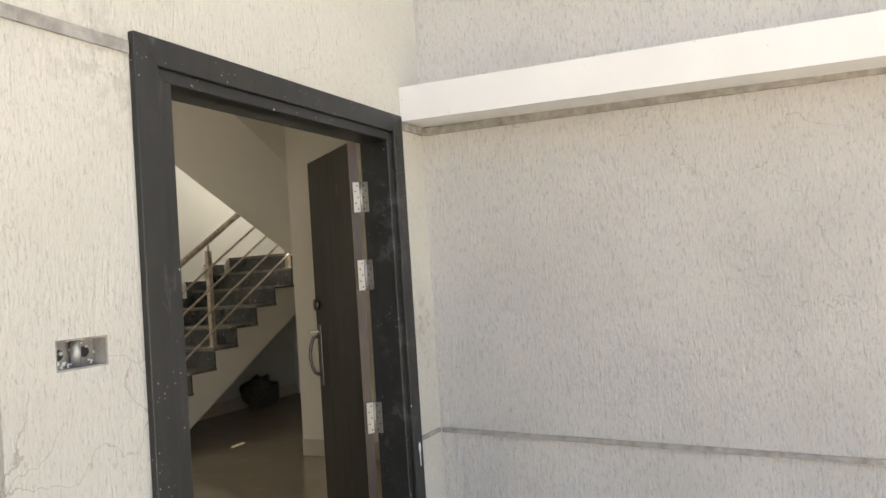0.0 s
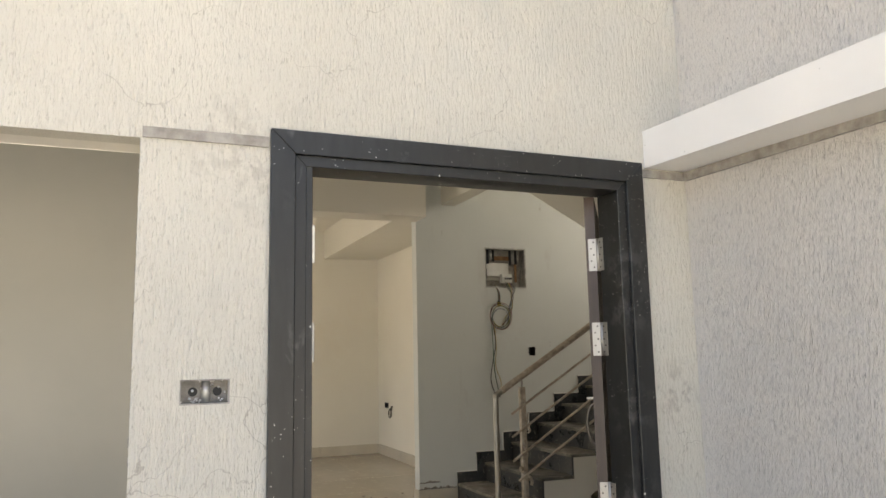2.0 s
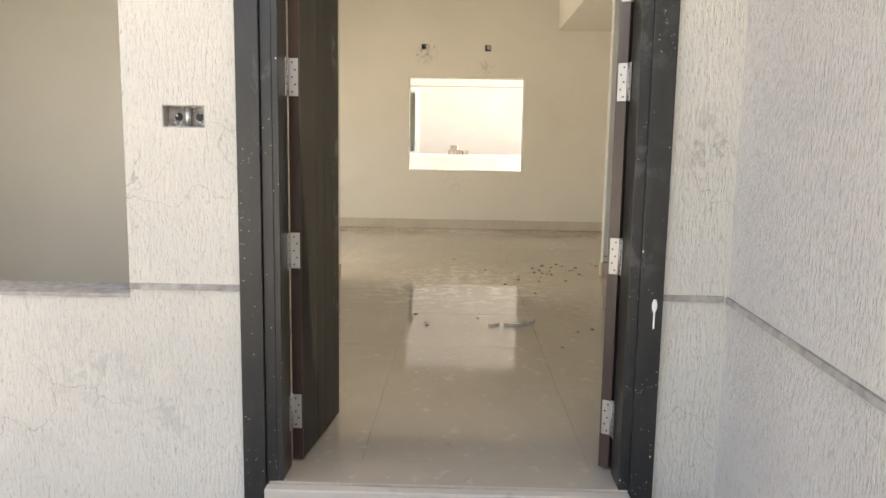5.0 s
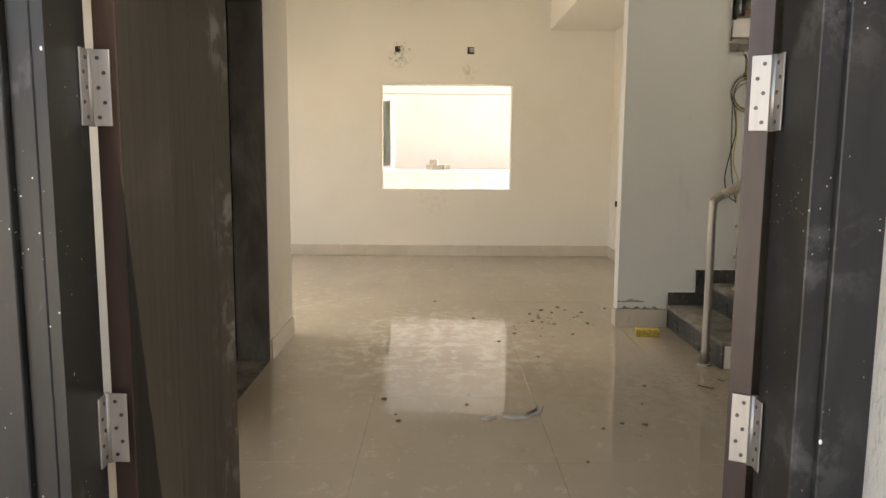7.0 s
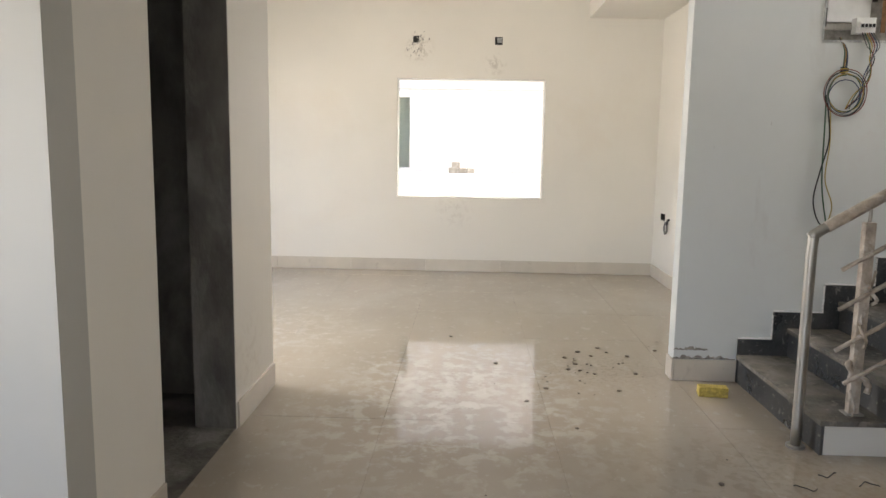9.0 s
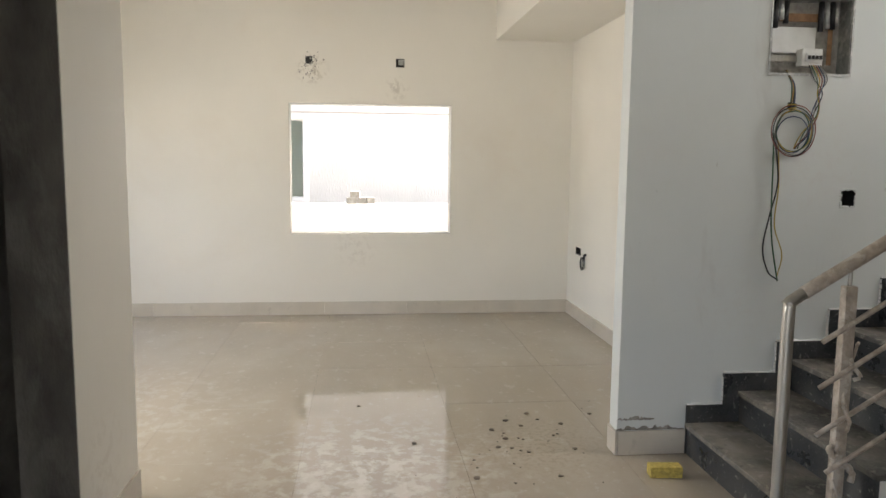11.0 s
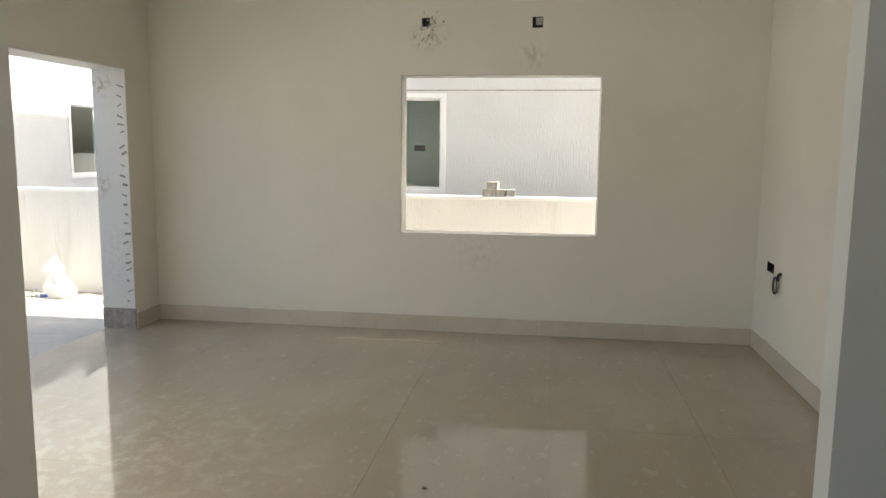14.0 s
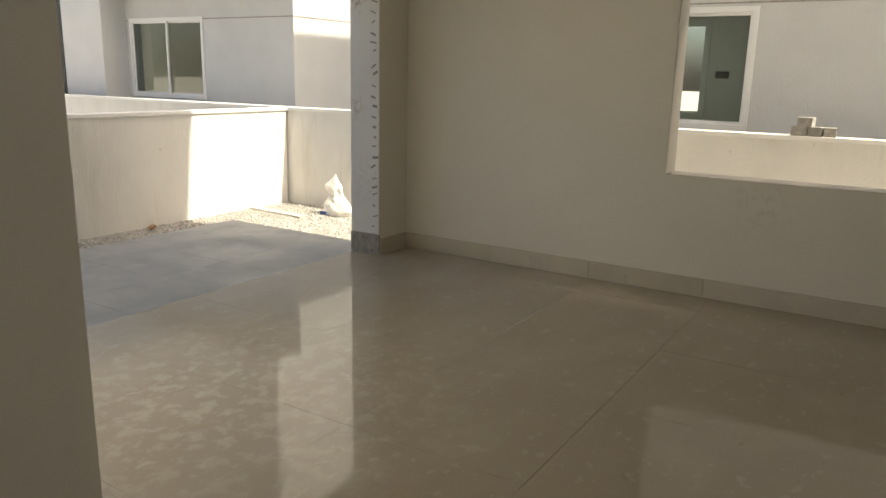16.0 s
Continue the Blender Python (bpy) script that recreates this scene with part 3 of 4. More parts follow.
for k in range(TOP - 1):
    ya = 3.638 if k == 0 else 3.83 + RUN * (k - 1)
    part("stair_skirting", boxes((-5.60, -5.586, ya, 3.83 + RUN * k, RISE * k + (0.0 if k == 0 else -0.02), 0.26 + RISE * k)), M_GRANITE, stairs)

rng = random.Random(40)
for k in range(TOP - 1):
    ya = 3.638 if k == 0 else 3.83 + RUN * (k - 1)
    zt = 0.26 + RISE * k
    bm = bmesh.new()
    y = ya
    while y < 3.83 + RUN * k:
        d = rng.uniform(0.012, 0.035)
        box(bm, -5.6005, -5.5855 + rng.uniform(-0.004, 0.001), y, min(y + d, 3.832 + RUN * k), zt, zt + rng.uniform(0.003, 0.010))
        y += d
    z = zt
    while k < TOP - 2 and z < zt + RISE - 0.02:
        d = rng.uniform(0.012, 0.035)
        box(bm, -5.6005, -5.5855 + rng.uniform(-0.004, 0.001), 3.83 + RUN * k - rng.uniform(0.003, 0.008), 3.83 + RUN * k, z + 0.004, min(z + d, zt + RISE))
        z += d
    part("plaster_edge", bm, M_BAND, stairs, "ragged white plaster edge" if k == 0 else "")

# handrail
rail = thing("stair_railing", "steel stair railing still wrapped in dusty plastic film", "railing")
XR = -4.635
hz = lambda y: 1.0 + 0.602 * (y - 3.60)
part("handrail", tube(bmesh.new(), curve_points([(XR, 3.575, 0.0), (XR, 3.575, 0.5), (XR, 3.575, 0.93), (XR, 3.588, 0.975), (XR, 3.62, hz(3.62)), (XR, 4.2, hz(4.2)), (XR, 5.2, hz(5.2)), (XR, 6.2, hz(6.2))], 5), 0.0235, 12), M_STEEL, rail, "bare steel end post and handrail", True)
part("wrap", tube(bmesh.new(), [(XR, 3.63 + 0.08 * i, hz(3.63 + 0.08 * i)) for i in range(33)], 0.0262, 12), M_FILM, rail, "dusty plastic film", True)
part("floor_flange", tube(bmesh.new(), [(XR, 3.575, 0.0), (XR, 3.575, 0.012)], 0.042, 14), M_STEEL, rail)
for y, zb in ((3.815, RISE), (4.85, RISE * 5), (5.95, RISE * 9)):
    p = part("post", boxes((XR - 0.019, XR + 0.019, y - 0.024, y + 0.024, zb, hz(y) - 0.085), bevel=0.004), M_FILM, rail, "square steel post wrapped in film")
    part("neck", tube(bmesh.new(), curve_points([(XR, y, hz(y) - 0.085), (XR, y + 0.002, hz(y) - 0.05), (XR, y, hz(y) - 0.02)], 3), 0.008, 8), M_STEEL, p, "", True)
    part("base_plate", boxes((XR - 0.035, XR + 0.035, y - 0.04, y + 0.04, zb, zb + 0.008), bevel=0.002), M_STEEL, p)
rng = random.Random(9)
for k, z in enumerate((0.834, 0.655, 0.467, 0.285)):
    part("rail_bar", tube(bmesh.new(), [(XR + 0.03, 3.70 + (0.05 if k == 3 else 0) + s * 0.1, z + (0.03 if k == 3 else 0) + 0.603 * s * 0.1) for s in range(25)], 0.010, 8), M_FILM, rail, "", True)
for k in range(9):
    w = [(XR + 0.03 + rng.uniform(-0.03, 0.03), 3.815 + rng.uniform(-0.03, 0.03), 0.2 + 0.08 * k + rng.uniform(-0.03, 0.03))]
    for s in range(4):
        w.append((w[-1][0] + rng.uniform(-0.02, 0.02), w[-1][1] + rng.uniform(-0.015, 0.02), w[-1][2] - rng.uniform(0.01, 0.05)))
    part("loose_film", tube(bmesh.new(), curve_points(w, 3), rng.uniform(0.005, 0.014), 6), M_FILM, rail, "torn loose plastic film", True)

# ---- entrance door frame, leaves ----
frame_ob = thing("door_frame", "dark door frame spattered with white paint", "door frame")
Y0, Y1, ZT = 1.275, 2.650, 2.01


def mitred(u0, u1, zt, w, x0, x1, zb=-0.06):
    """Three mitred lengths of a frame of width w: left, head, right."""
    out = []
    for prof_, in ((((u0, zb), (u0 + w, zb), (u0 + w, zt - w), (u0, zt)),), (((u0, zt), (u0 + w, zt - w), (u1 - w, zt - w), (u1, zt)),), (((u1, zt), (u1 - w, zt - w), (u1 - w, zb), (u1, zb)),)):
        bm_ = prism(bmesh.new(), list(prof_), x0, x1)
        bmesh.ops.bevel(bm_, geom=[e for e in bm_.edges], offset=0.002, segments=1, affect="EDGES")
        out.append(bm_)
    return out


for nm, b in zip(("left_casing", "head_casing", "right_casing"), mitred(Y0, Y1, ZT, 0.075, -1.52, -1.420)):
    part(nm, b, M_FRAME, frame_ob)
for nm, b in zip(("left_jamb", "head_jamb", "right_jamb"), mitred(Y0 + 0.076, Y1 - 0.074, ZT - 0.074, 0.036, -1.565, -1.434)):
    part(nm, b, M_FRAME, frame_ob)
part("left_stop", boxes((-1.562, -1.436, Y0 + 0.111, Y0 + 0.131, -0.06, ZT - 0.110), bevel=0.002), M_FRAME, frame_ob)
bm = bmesh.new()
bmesh.ops.create_uvsphere(bm, u_segments=12, v_segments=10, radius=1, matrix=pose(-1.420, 2.623, 0.639) @ Matrix.Diagonal((0.002, 0.009, 0.022, 1)))
box(bm, -1.422, -1.4185, 2.620, 2.626, 0.563, 0.63, bevel=0.0012)
part("paint_drip", bm, M_BAND, frame_ob, "white paint drip", True)
structure("door_sill", boxes((-1.62, -1.432, 1.358, 2.572, -0.07, 0.0015), bevel=0.003), M_TILE, "cream tile threshold of the entrance")
structure("sill_nosing", boxes((-1.431, -1.385, 1.352, 2.574, -0.085, -0.006), bevel=0.005), M_SKIRT, "pale stone nosing of the entrance step")


def hinge(parent, at, turn):
    """A steel butt hinge: a knuckle and two screwed plates, about its pin."""
    h = part("hinge", tube(bmesh.new(), [(0, 0, -0.063), (0, 0, 0.063)], 0.0065, 10), M_STEEL, parent, "bright steel hinge", True)
    h.matrix_basis = pose(*at)
    for side, ang in ((1, turn[0]), (-1, turn[1])):
        bm_ = bmesh.new()
        box(bm_, 0.004, 0.036, -0.0015, 0.0015, -0.062, 0.062, bevel=0.0008)
        pl = part("plate", bm_, M_STEEL, h)
        pl.matrix_basis = pose(0, 0, 0, 0, 0, ang)
        bm_ = bmesh.new()
        for k in range(5):
            x_ = 0.024 if k % 2 else 0.014
            bmesh.ops.create_cone(bm_, cap_ends=True, segments=10, radius1=0.0034, radius2=0.0034, depth=0.006, matrix=pose(x_ + 0.002, 0, -0.048 + 0.024 * k, 90, 0, 0))
        sc = part("screws", bm_, M_BRONZE, h)
        sc.matrix_basis = pose(0, 0, 0, 0, 0, ang)


def leaf(name, label, at, turn, mirror, W):
    """A door leaf hinged at its local origin; it runs along local +x, its seen face towards local +y * mirror."""
    d = thing(name, label, "door", at=at)
    d.rotation_euler = (0, 0, radians(turn))
    T = 0.038
    ys = sorted((0.0, mirror * T))
    part("panel", boxes((0.004, W, ys[0], ys[1], 0.012, 1.905), bevel=0.002), M_DOOR, d)
    part("hinge_edge", boxes((-0.002, 0.004, ys[0], ys[1], 0.012, 1.905)), M_EDGE, d, "brown edge band")
    for k in range(3):
        part("groove", boxes((0.18 + 0.1 * k, 0.183 + 0.1 * k, ys[0] - 0.0008, ys[1] + 0.0008, 0.014, 1.90)), M_BLACK, d)
    return d, ys


left, ys = leaf("door_left", "open dark brown entrance door leaf", (-1.600, 1.403, 0.0), 173.6, -1, 0.475)
right, ys2 = leaf("door_right", "wide open dark brown entrance door leaf with a pull handle", (-1.580, 2.534, 0.0), 144.0, 1, 0.545)
for z in (1.678, 1.358, 0.775, 0.20):
    hinge(frame_ob, (-1.570, 1.406, z), (87, 3))
    hinge(frame_ob, (-1.573, 2.537, z), (-118, -2))
hd = part("pull_handle", tube(bmesh.new(), curve_points([(0.50, 0.040, 1.09), (0.50, 0.075, 1.075), (0.50, 0.092, 1.0), (0.50, 0.075, 0.925), (0.50, 0.040, 0.91)], 6), 0.008, 10), M_BRONZE, right, "curved steel pull handle", True)
part("back_plate", boxes((0.478, 0.522, 0.038, 0.044, 0.86, 1.14), bevel=0.003), M_BRONZE, hd)
part("latch_thumb", boxes((0.49, 0.51, 0.044, 0.09, 1.105, 1.115), bevel=0.003), M_STEEL, hd)
bm = bmesh.new()
bmesh.ops.create_cone(bm, cap_ends=True, segments=20, radius1=0.027, radius2=0.022, depth=0.02, matrix=pose(0.50, 0.046, 1.235, 90, 0, 0))
part("lock_cylinder", bm, M_BRONZE, right, "round lock cylinder", True)
part("loose_tape", boxes((0.004, 0.006, -0.030, -0.005, 0.14, 0.26)), M_WHITEP, left, "torn strip of tape")

# ---- outside: patio, compound walls, neighbours ----
structure("patio_floor", boxes((-9.30, -4.0, -2.95, -1.11, -0.2, -0.045)), M_GROUT, "grey stone patio")


def compound_wall(name, rows, label):
    w = thing(name, label, "wall")
    for a in rows:
        part("wall_face", boxes(a), M_COMP, w)
        x0, x1, y0, y1, z0, z1 = a
        part("coping", boxes((x0 - 0.015, x1 + 0.015, y0 - 0.015, y1 + 0.015, z1, z1 + 0.035), bevel=0.004), M_BAND, w, "white plaster coping")
    return w


compound_wall("compound_wall", [(-10.98, 3.0, -3.98, -3.83, -0.19, 0.955)], "low rough plastered compound wall beside the patio")
compound_wall("compound_wall", [(-11.15, -11.0, -16.0, 16.0, -0.19, 0.96)], "low rough plastered compound wall with blocks lying on it")


def sliding_window(name, label, x, y0, y1, z0, z1, thick=0.05):
    """A white two-track sliding window in a wall that faces +x."""
    w = thing(name, label, "window")
    part("window_frame", wall_mesh("x", x - 0.09, x + 0.02, y0, y1, z0, z1, [(y0 + thick, y1 - thick, z0 + thick, z1 - thick)]), M_UPVC, w, "white frame")
    mid = (y0 + y1) / 2
    for a, b, dx in ((y0 + thick, mid + 0.03, 0.0), (mid - 0.03, y1 - thick, -0.035)):
        s = part("sash", wall_mesh("x", x - 0.03 + dx, x + dx, a, b, z0 + thick, z1 - thick, [(a + 0.03, b - 0.03, z0 + thick + 0.03, z1 - thick - 0.03)]), M_UPVC, w)
        g = part("pane", boxes((x - 0.018 + dx, x - 0.012 + dx, a + 0.03, b - 0.03, z0 + thick + 0.03, z1 - thick - 0.03)), M_GLASS, s, "greenish glass pane")
        g.visible_shadow = False
    return w


def house(name, label, x, y0, y1, depth, top, windows, side=(), back=()):
    h = thing(name, label, "house")
    holes = [(a, b, c, d) for a, b, c, d in windows]
    part("front_wall", wall_mesh("x", x - 0.2, x, y0, y1, -0.19, top, holes), M_NEIGH, h)
    part("side_wall", boxes((x - depth, x - 0.2, y0, y0 + 0.2, -0.19, top)), M_NEIGH, h)
    part("side_wall", wall_mesh("y", y1 - 0.2, y1, x - depth, x - 0.2, -0.19, top, side), M_NEIGH, h)
    part("back_wall", wall_mesh("x", x - depth, x - depth + 0.2, y0 + 0.2, y1 - 0.2, -0.19, top, back), M_NEIGH, h)
    part("roof", boxes((x - depth + 0.9, x + 0.0, y0, y1, top, top + 0.15)), M_NEIGH, h)
    part("room_floor", boxes((x - depth + 0.2, x - 0.2, y0 + 0.2, y1 - 0.2, -0.12, -0.02)), M_SKIRT, h)
    part("room_ceiling", boxes((x - depth + 1.1, x - 0.2, y0 + 0.2, y1 - 0.2, 2.9, 3.0)), M_CEIL, h)
    part("plaster_joint", boxes((x - 0.004, x + 0.004, y0, y1, 2.125, 2.140)), M_CEMENT, h)
    part("plaster_joint", boxes((x - depth, x + 0.0, y1 - 0.004, y1 + 0.004, 2.125, 2.140)), M_CEMENT, h)
    return h


house_near = house("neighbour_house", "pale plastered neighbouring house with a sliding window", -11.9, -1.2, 12.0, 6.0, 6.8, [(-0.12, 1.275, 0.955, 2.10)], back=[(-1.0, 2.5, 0.9, 2.6)])
sliding_window("neighbour_window", "white sliding window with green-tinted glass", -11.9, -0.12, 1.275, 0.955, 2.10)
house_far = house("neighbour_house", "pale plastered neighbouring house with a wide sliding window", -11.9, -16.0, -4.55, 6.0, 6.3, [(-8.03, -6.32, 0.98, 2.165)], [(-14.95, -13.55, 0.98, 2.12)])
sliding_window("neighbour_window", "white two-pane sliding window with green-tinted glass", -11.9, -8.03, -6.32, 0.98, 2.165)
side_win = sliding_window("neighbour_window", "white sliding window with dark glass in a sunlit side wall", 0.0, 13.55, 14.95, 0.98, 2.12)
side_win.matrix_basis = pose(0, -4.55, 0, 0, 0, 90)
part("upper_storey", boxes((-11.895, -11.42, -16.0, -4.56, 2.60, 6.3), bevel=0.01), M_NEIGH, house_far, "projecting upper storey")
part("partition", wall_mesh("x", -12.7, -12.6, -1.0, 6.0, -0.02, 2.9, [(-0.46, 0.70, 1.02, 2.03)]), M_BAND, house_near, "pale room wall behind the glass")
part("switch_plate", boxes((-12.6, -12.585, 0.78, 0.92, 1.443, 1.515), bevel=0.006), M_BLACK, house_near, "dark switch box")
part("inner_window_frame", wall_mesh("x", -12.63, -12.57, -0.46, 0.70, 1.02, 2.03, [(-0.40, 0.09, 1.08, 1.97), (0.15, 0.64, 1.08, 1.97)]), M_UPVC, house_near, "white frame of a window across the room")
# projecting wing of the second neighbour with its dark door
wing = thing("neighbour_wing", "sunlit white projecting wing with a dark opening", "house")
part("wing_wall", wall_mesh("x", -11.62, -11.47, -13.0, -8.13, -0.19, 6.3, [(-10.4, -9.17, 0.1, 2.5)]), M_NEIGH, wing)
part("wing_side", boxes((-11.9, -11.62, -8.28, -8.13, -0.19, 6.3)), M_NEIGH, wing)
part("dark_frame", wall_mesh("x", -11.58, -11.46, -10.4, -9.17, 0.1, 2.5, [(-10.33, -9.24, 0.1, 2.43)]), M_FRAME, wing, "dark door frame")
part("dark_panel", boxes((-11.56, -11.52, -10.33, -9.24, 0.1, 2.43)), M_BLACK, wing)

# blocks on the compound wall
rng = random.Random(2)
blk = None
for y, z, w, tilt in ((1.840, 0.995, 0.122, 4), (1.962, 0.995, 0.104, -3), (2.066, 0.995, 0.092, 5), (1.884, 1.070, 0.114, -6)):
    bm = bmesh.new()
    box(bm, -0.06, 0.06, -w / 2, w / 2, 0, 0.075, bevel=0.005)
    ob = part("block", bm, M_BRICK)
    ob.matrix_basis = pose(-11.06, y, z, 0, 0, tilt)
    tagged(ob, "small grey fly-ash block lying on the compound wall", "brick", "blocks on the wall")

# cement sack
sack = thing("cement_sack", "white woven sack slumped on the gravel", "sack", at=(0, 0, 0))
def sack_radius(h):
    return 0.165 * math.sqrt(max(0.0, 1 - ((h - 0.05) / 0.15) ** 2)) if h < 0.16 else (0.112 - 0.35 * (h - 0.16) if h < 0.23 else (0.088 + 0.25 * (h - 0.23) if h < 0.31 else max(0.004, 0.108 - 0.66 * (h - 0.31))))


bm = bmesh.new()
bmesh.ops.create_uvsphere(bm, u_segments=40, v_segments=34, radius=1.0)
for v in bm.verts:
    h = (v.co.z + 1) / 2 * 0.47
    a = math.atan2(v.co.y, v.co.x)
    r_ = sack_radius(h) * (1 if abs(v.co.z) < 0.999 else 0)
    n = noise.noise(Vector((math.cos(a) * 1.6, math.sin(a) * 1.6, h * 9)))
    f = noise.noise(Vector((math.cos(a) * 4, math.sin(a) * 4, h * 16 + 3)))
    r_ *= 1 + 0.28 * n + 0.16 * f
    v.co = Vector((r_ * math.cos(a) * (0.8 if h < 0.2 else 0.6), r_ * math.sin(a) * 1.05 + 0.02 * math.sin(h * 14), h + 0.012 * n))
part("sack_body", bm, M_BAG, sack, "", True).location = (-10.69, -2.81, -0.17)
part("print", boxes((-0.02, 0.0, -0.05, 0.03, 0.0, 0.035)), M_BLUE, sack, "blue printed mark").location = (-10.508, -2.84, -0.14)

# gravel round the patio
rng = random.Random(7)
base = bmesh.new()
bmesh.ops.create_icosphere(base, subdivisions=1, radius=1.0)
tv = [v.co.copy() for v in base.verts]
tf = [[v.index for v in f.verts] for f in base.faces]
base.free()
vs, fs = [], []
for i in range(5200):
    if rng.random() < 0.5:
        x, y = rng.uniform(-10.98, -9.32), rng.uniform(-3.8, -0.6)
    else:
        x, y = rng.uniform(-10.9, -5.5), rng.uniform(-3.82, -2.97)
    s = rng.uniform(0.005, 0.016) * (1.9 if rng.random() < 0.06 else 1)
    o = len(vs)
    q = Euler((rng.random() * 6, rng.random() * 6, rng.random() * 6)).to_matrix()
    for c in tv:
        d = q @ Vector((c.x * s, c.y * s * 0.8, c.z * s * 0.6))
        vs.append((x + d.x, y + d.y, -0.165 + d.z))
    fs += [[o + k for k in f] for f in tf]
me = bpy.data.meshes.new("gravel")
me.from_pydata(vs, [], fs)
me.materials.append(M_STONE)
tagged(new("gravel", me), "loose pale gravel beside the patio", "gravel", kind="stuff")
bm = bmesh.new()
box(bm, -0.45, 0.45, -0.045, 0.045, 0, 0.02, bevel=0.003)
ob = tagged(part("plank", bm, M_SHARD), "dusty thin board lying on the gravel", "board")
ob.matrix_basis = pose(-10.35, -3.42, -0.165, 0, 0, 86)
bm = bmesh.new()
bmesh.ops.create_grid(bm, x_segments=8, y_segments=5, size=1)
for v in bm.verts:
    v.co = Vector((v.co.x * 0.085, v.co.y * 0.045 * max(0.1, 1 - v.co.x ** 2), 0.03 * abs(v.co.y) + 0.02 * v.co.x ** 2))
bmesh.ops.solidify(bm, geom=bm.faces[:], thickness=0.002)
ob = tagged(part("dry_leaf", bm, M_RUST, smooth=True), "curled dry brown leaf on the gravel", "leaf")
ob.matrix_basis = pose(-8.85, -3.62, -0.15, 0, 0, 40)

# ---- services ----
panel = thing("distribution_box", "open recessed electrical box with a breaker and loose wires", "electrical box")
part("back", boxes((-5.712, -5.700, 3.985, 4.41, 1.955, 2.33)), M_CEMENT, panel, "dusty grey back plate")
part("rim", wall_mesh("x", -5.602, -5.594, 3.978, 4.417, 1.948, 2.337, [(3.986, 4.409, 1.959, 2.328)]), M_DIM, panel, "paint-smeared white rim")
part("inner_side", boxes((-5.70, -5.602, 3.986, 3.990, 1.957, 2.328), (-5.70, -5.602, 4.405, 4.409, 1.957, 2.328), (-5.70, -5.602, 3.990, 4.405, 1.957, 1.961), (-5.70, -5.602, 3.990, 4.405, 2.324, 2.328)), M_DIM, panel)
part("mounting_plate", boxes((-5.70, -5.680, 4.03, 4.27, 2.07, 2.20), bevel=0.003), M_WHITEP, panel, "white mounting plate")
part("din_rail", boxes((-5.680, -5.662, 4.01, 4.27, 2.025, 2.055)), M_STEEL, panel, "steel mounting rail")
brk = part("breaker", boxes((-5.672, -5.615, 4.165, 4.272, 2.000, 2.085), (-5.615, -5.600, 4.178, 4.265, 2.018, 2.062), bevel=0.003), M_WHITEP, panel, "white four-pole breaker")
for k in range(4):
    part("toggle", boxes((-5.600, -5.592, 4.185 + 0.02 * k, 4.197 + 0.02 * k, 2.030, 2.048)), M_BLACK, brk)
rng = random.Random(12)
for k, (y, c) in enumerate(((4.03, M_BLACK), (4.06, M_DIM), (4.09, M_BLACK), (4.275, M_BLACK), (4.305, M_DIM), (4.335, M_BLACK), (4.36, M_DIM))):
    part("conduit", tube(bmesh.new(), [(-5.655, y, 2.322), (-5.65, y + rng.uniform(-0.006, 0.006), 2.24 - rng.random() * 0.08)], 0.0135, 10), c, panel, "cut conduit end", True)
part("paper_tape", boxes((-5.676, -5.672, 4.07, 4.27, 2.225, 2.265), (-5.66, -5.656, 4.32, 4.345, 2.01, 2.19), bevel=0.001), M_RUST, panel, "brown masking tape")
part("side_terminal", boxes((-5.69, -5.64, 3.995, 4.015, 2.04, 2.14), bevel=0.003), M_BLACK, panel)

coil = thing("wire_coil", "coiled multi-coloured electrical wires hanging from the box", "wires")
X = -5.588
rng = random.Random(21)
names = list(WIRES)


def wire(name, pts, c, r=0.0028):
    part(name, tube(bmesh.new(), curve_points(pts, 7), r, 6), WIRES[c], coil, "", True)


for k in range(6):
    c = names[k]
    j = lambda a: rng.uniform(-a, a)
    wire("feed_wire", [(X - 0.03, 4.085 + j(0.008), 1.975), (X + 0.012, 4.10 + j(0.01), 1.90), (X + 0.012, 4.105 + j(0.01), 1.80), (X + 0.012, 4.10 + j(0.012), 1.775)], c)
    ctr = (4.125 + j(0.012), 1.665 + j(0.012))
    rr = 0.105 + j(0.018)
    pts = [(X + 0.010 + 0.004 * math.sin(a * 3 + k), ctr[0] + rr * (0.95 + j(0.03)) * math.sin(a), ctr[1] + rr * (1.05 + j(0.03)) * math.cos(a)) for a in [2 * math.pi * s / 11 for s in range(12)]]
    wire("loop", pts, c)
    wire("side_wire", [(X - 0.015, 4.195 + 0.012 * k, 2.002), (X + 0.006, 4.215 + 0.014 * k, 1.93), (X + 0.010, 4.235 + j(0.03), 1.86), (X + 0.010, 4.225 + j(0.03), 1.76), (X + 0.010, 4.19 + j(0.03), 1.66), (X + 0.010, 4.14 + j(0.03), 1.585)], c)
for k in range(4):
    part("tie", tube(bmesh.new(), [(X + 0.012 + 0.014 * math.cos(a), 4.103 + 0.02 * math.sin(a), 1.785 + 0.007 * k + 0.004 * math.sin(a + k)) for a in [2 * math.pi * s / 12 for s in range(12)]], 0.0034, 6, True), WIRES[("yellow", "black")[k % 2]], coil, "", True)
wire("tail", [(X + 0.006, 4.02, 1.66), (X + 0.008, 4.025, 1.45), (X + 0.008, 4.03, 1.25), (X + 0.008, 4.045, 1.10), (X + 0.008, 4.085, 0.91)], "green", 0.004)
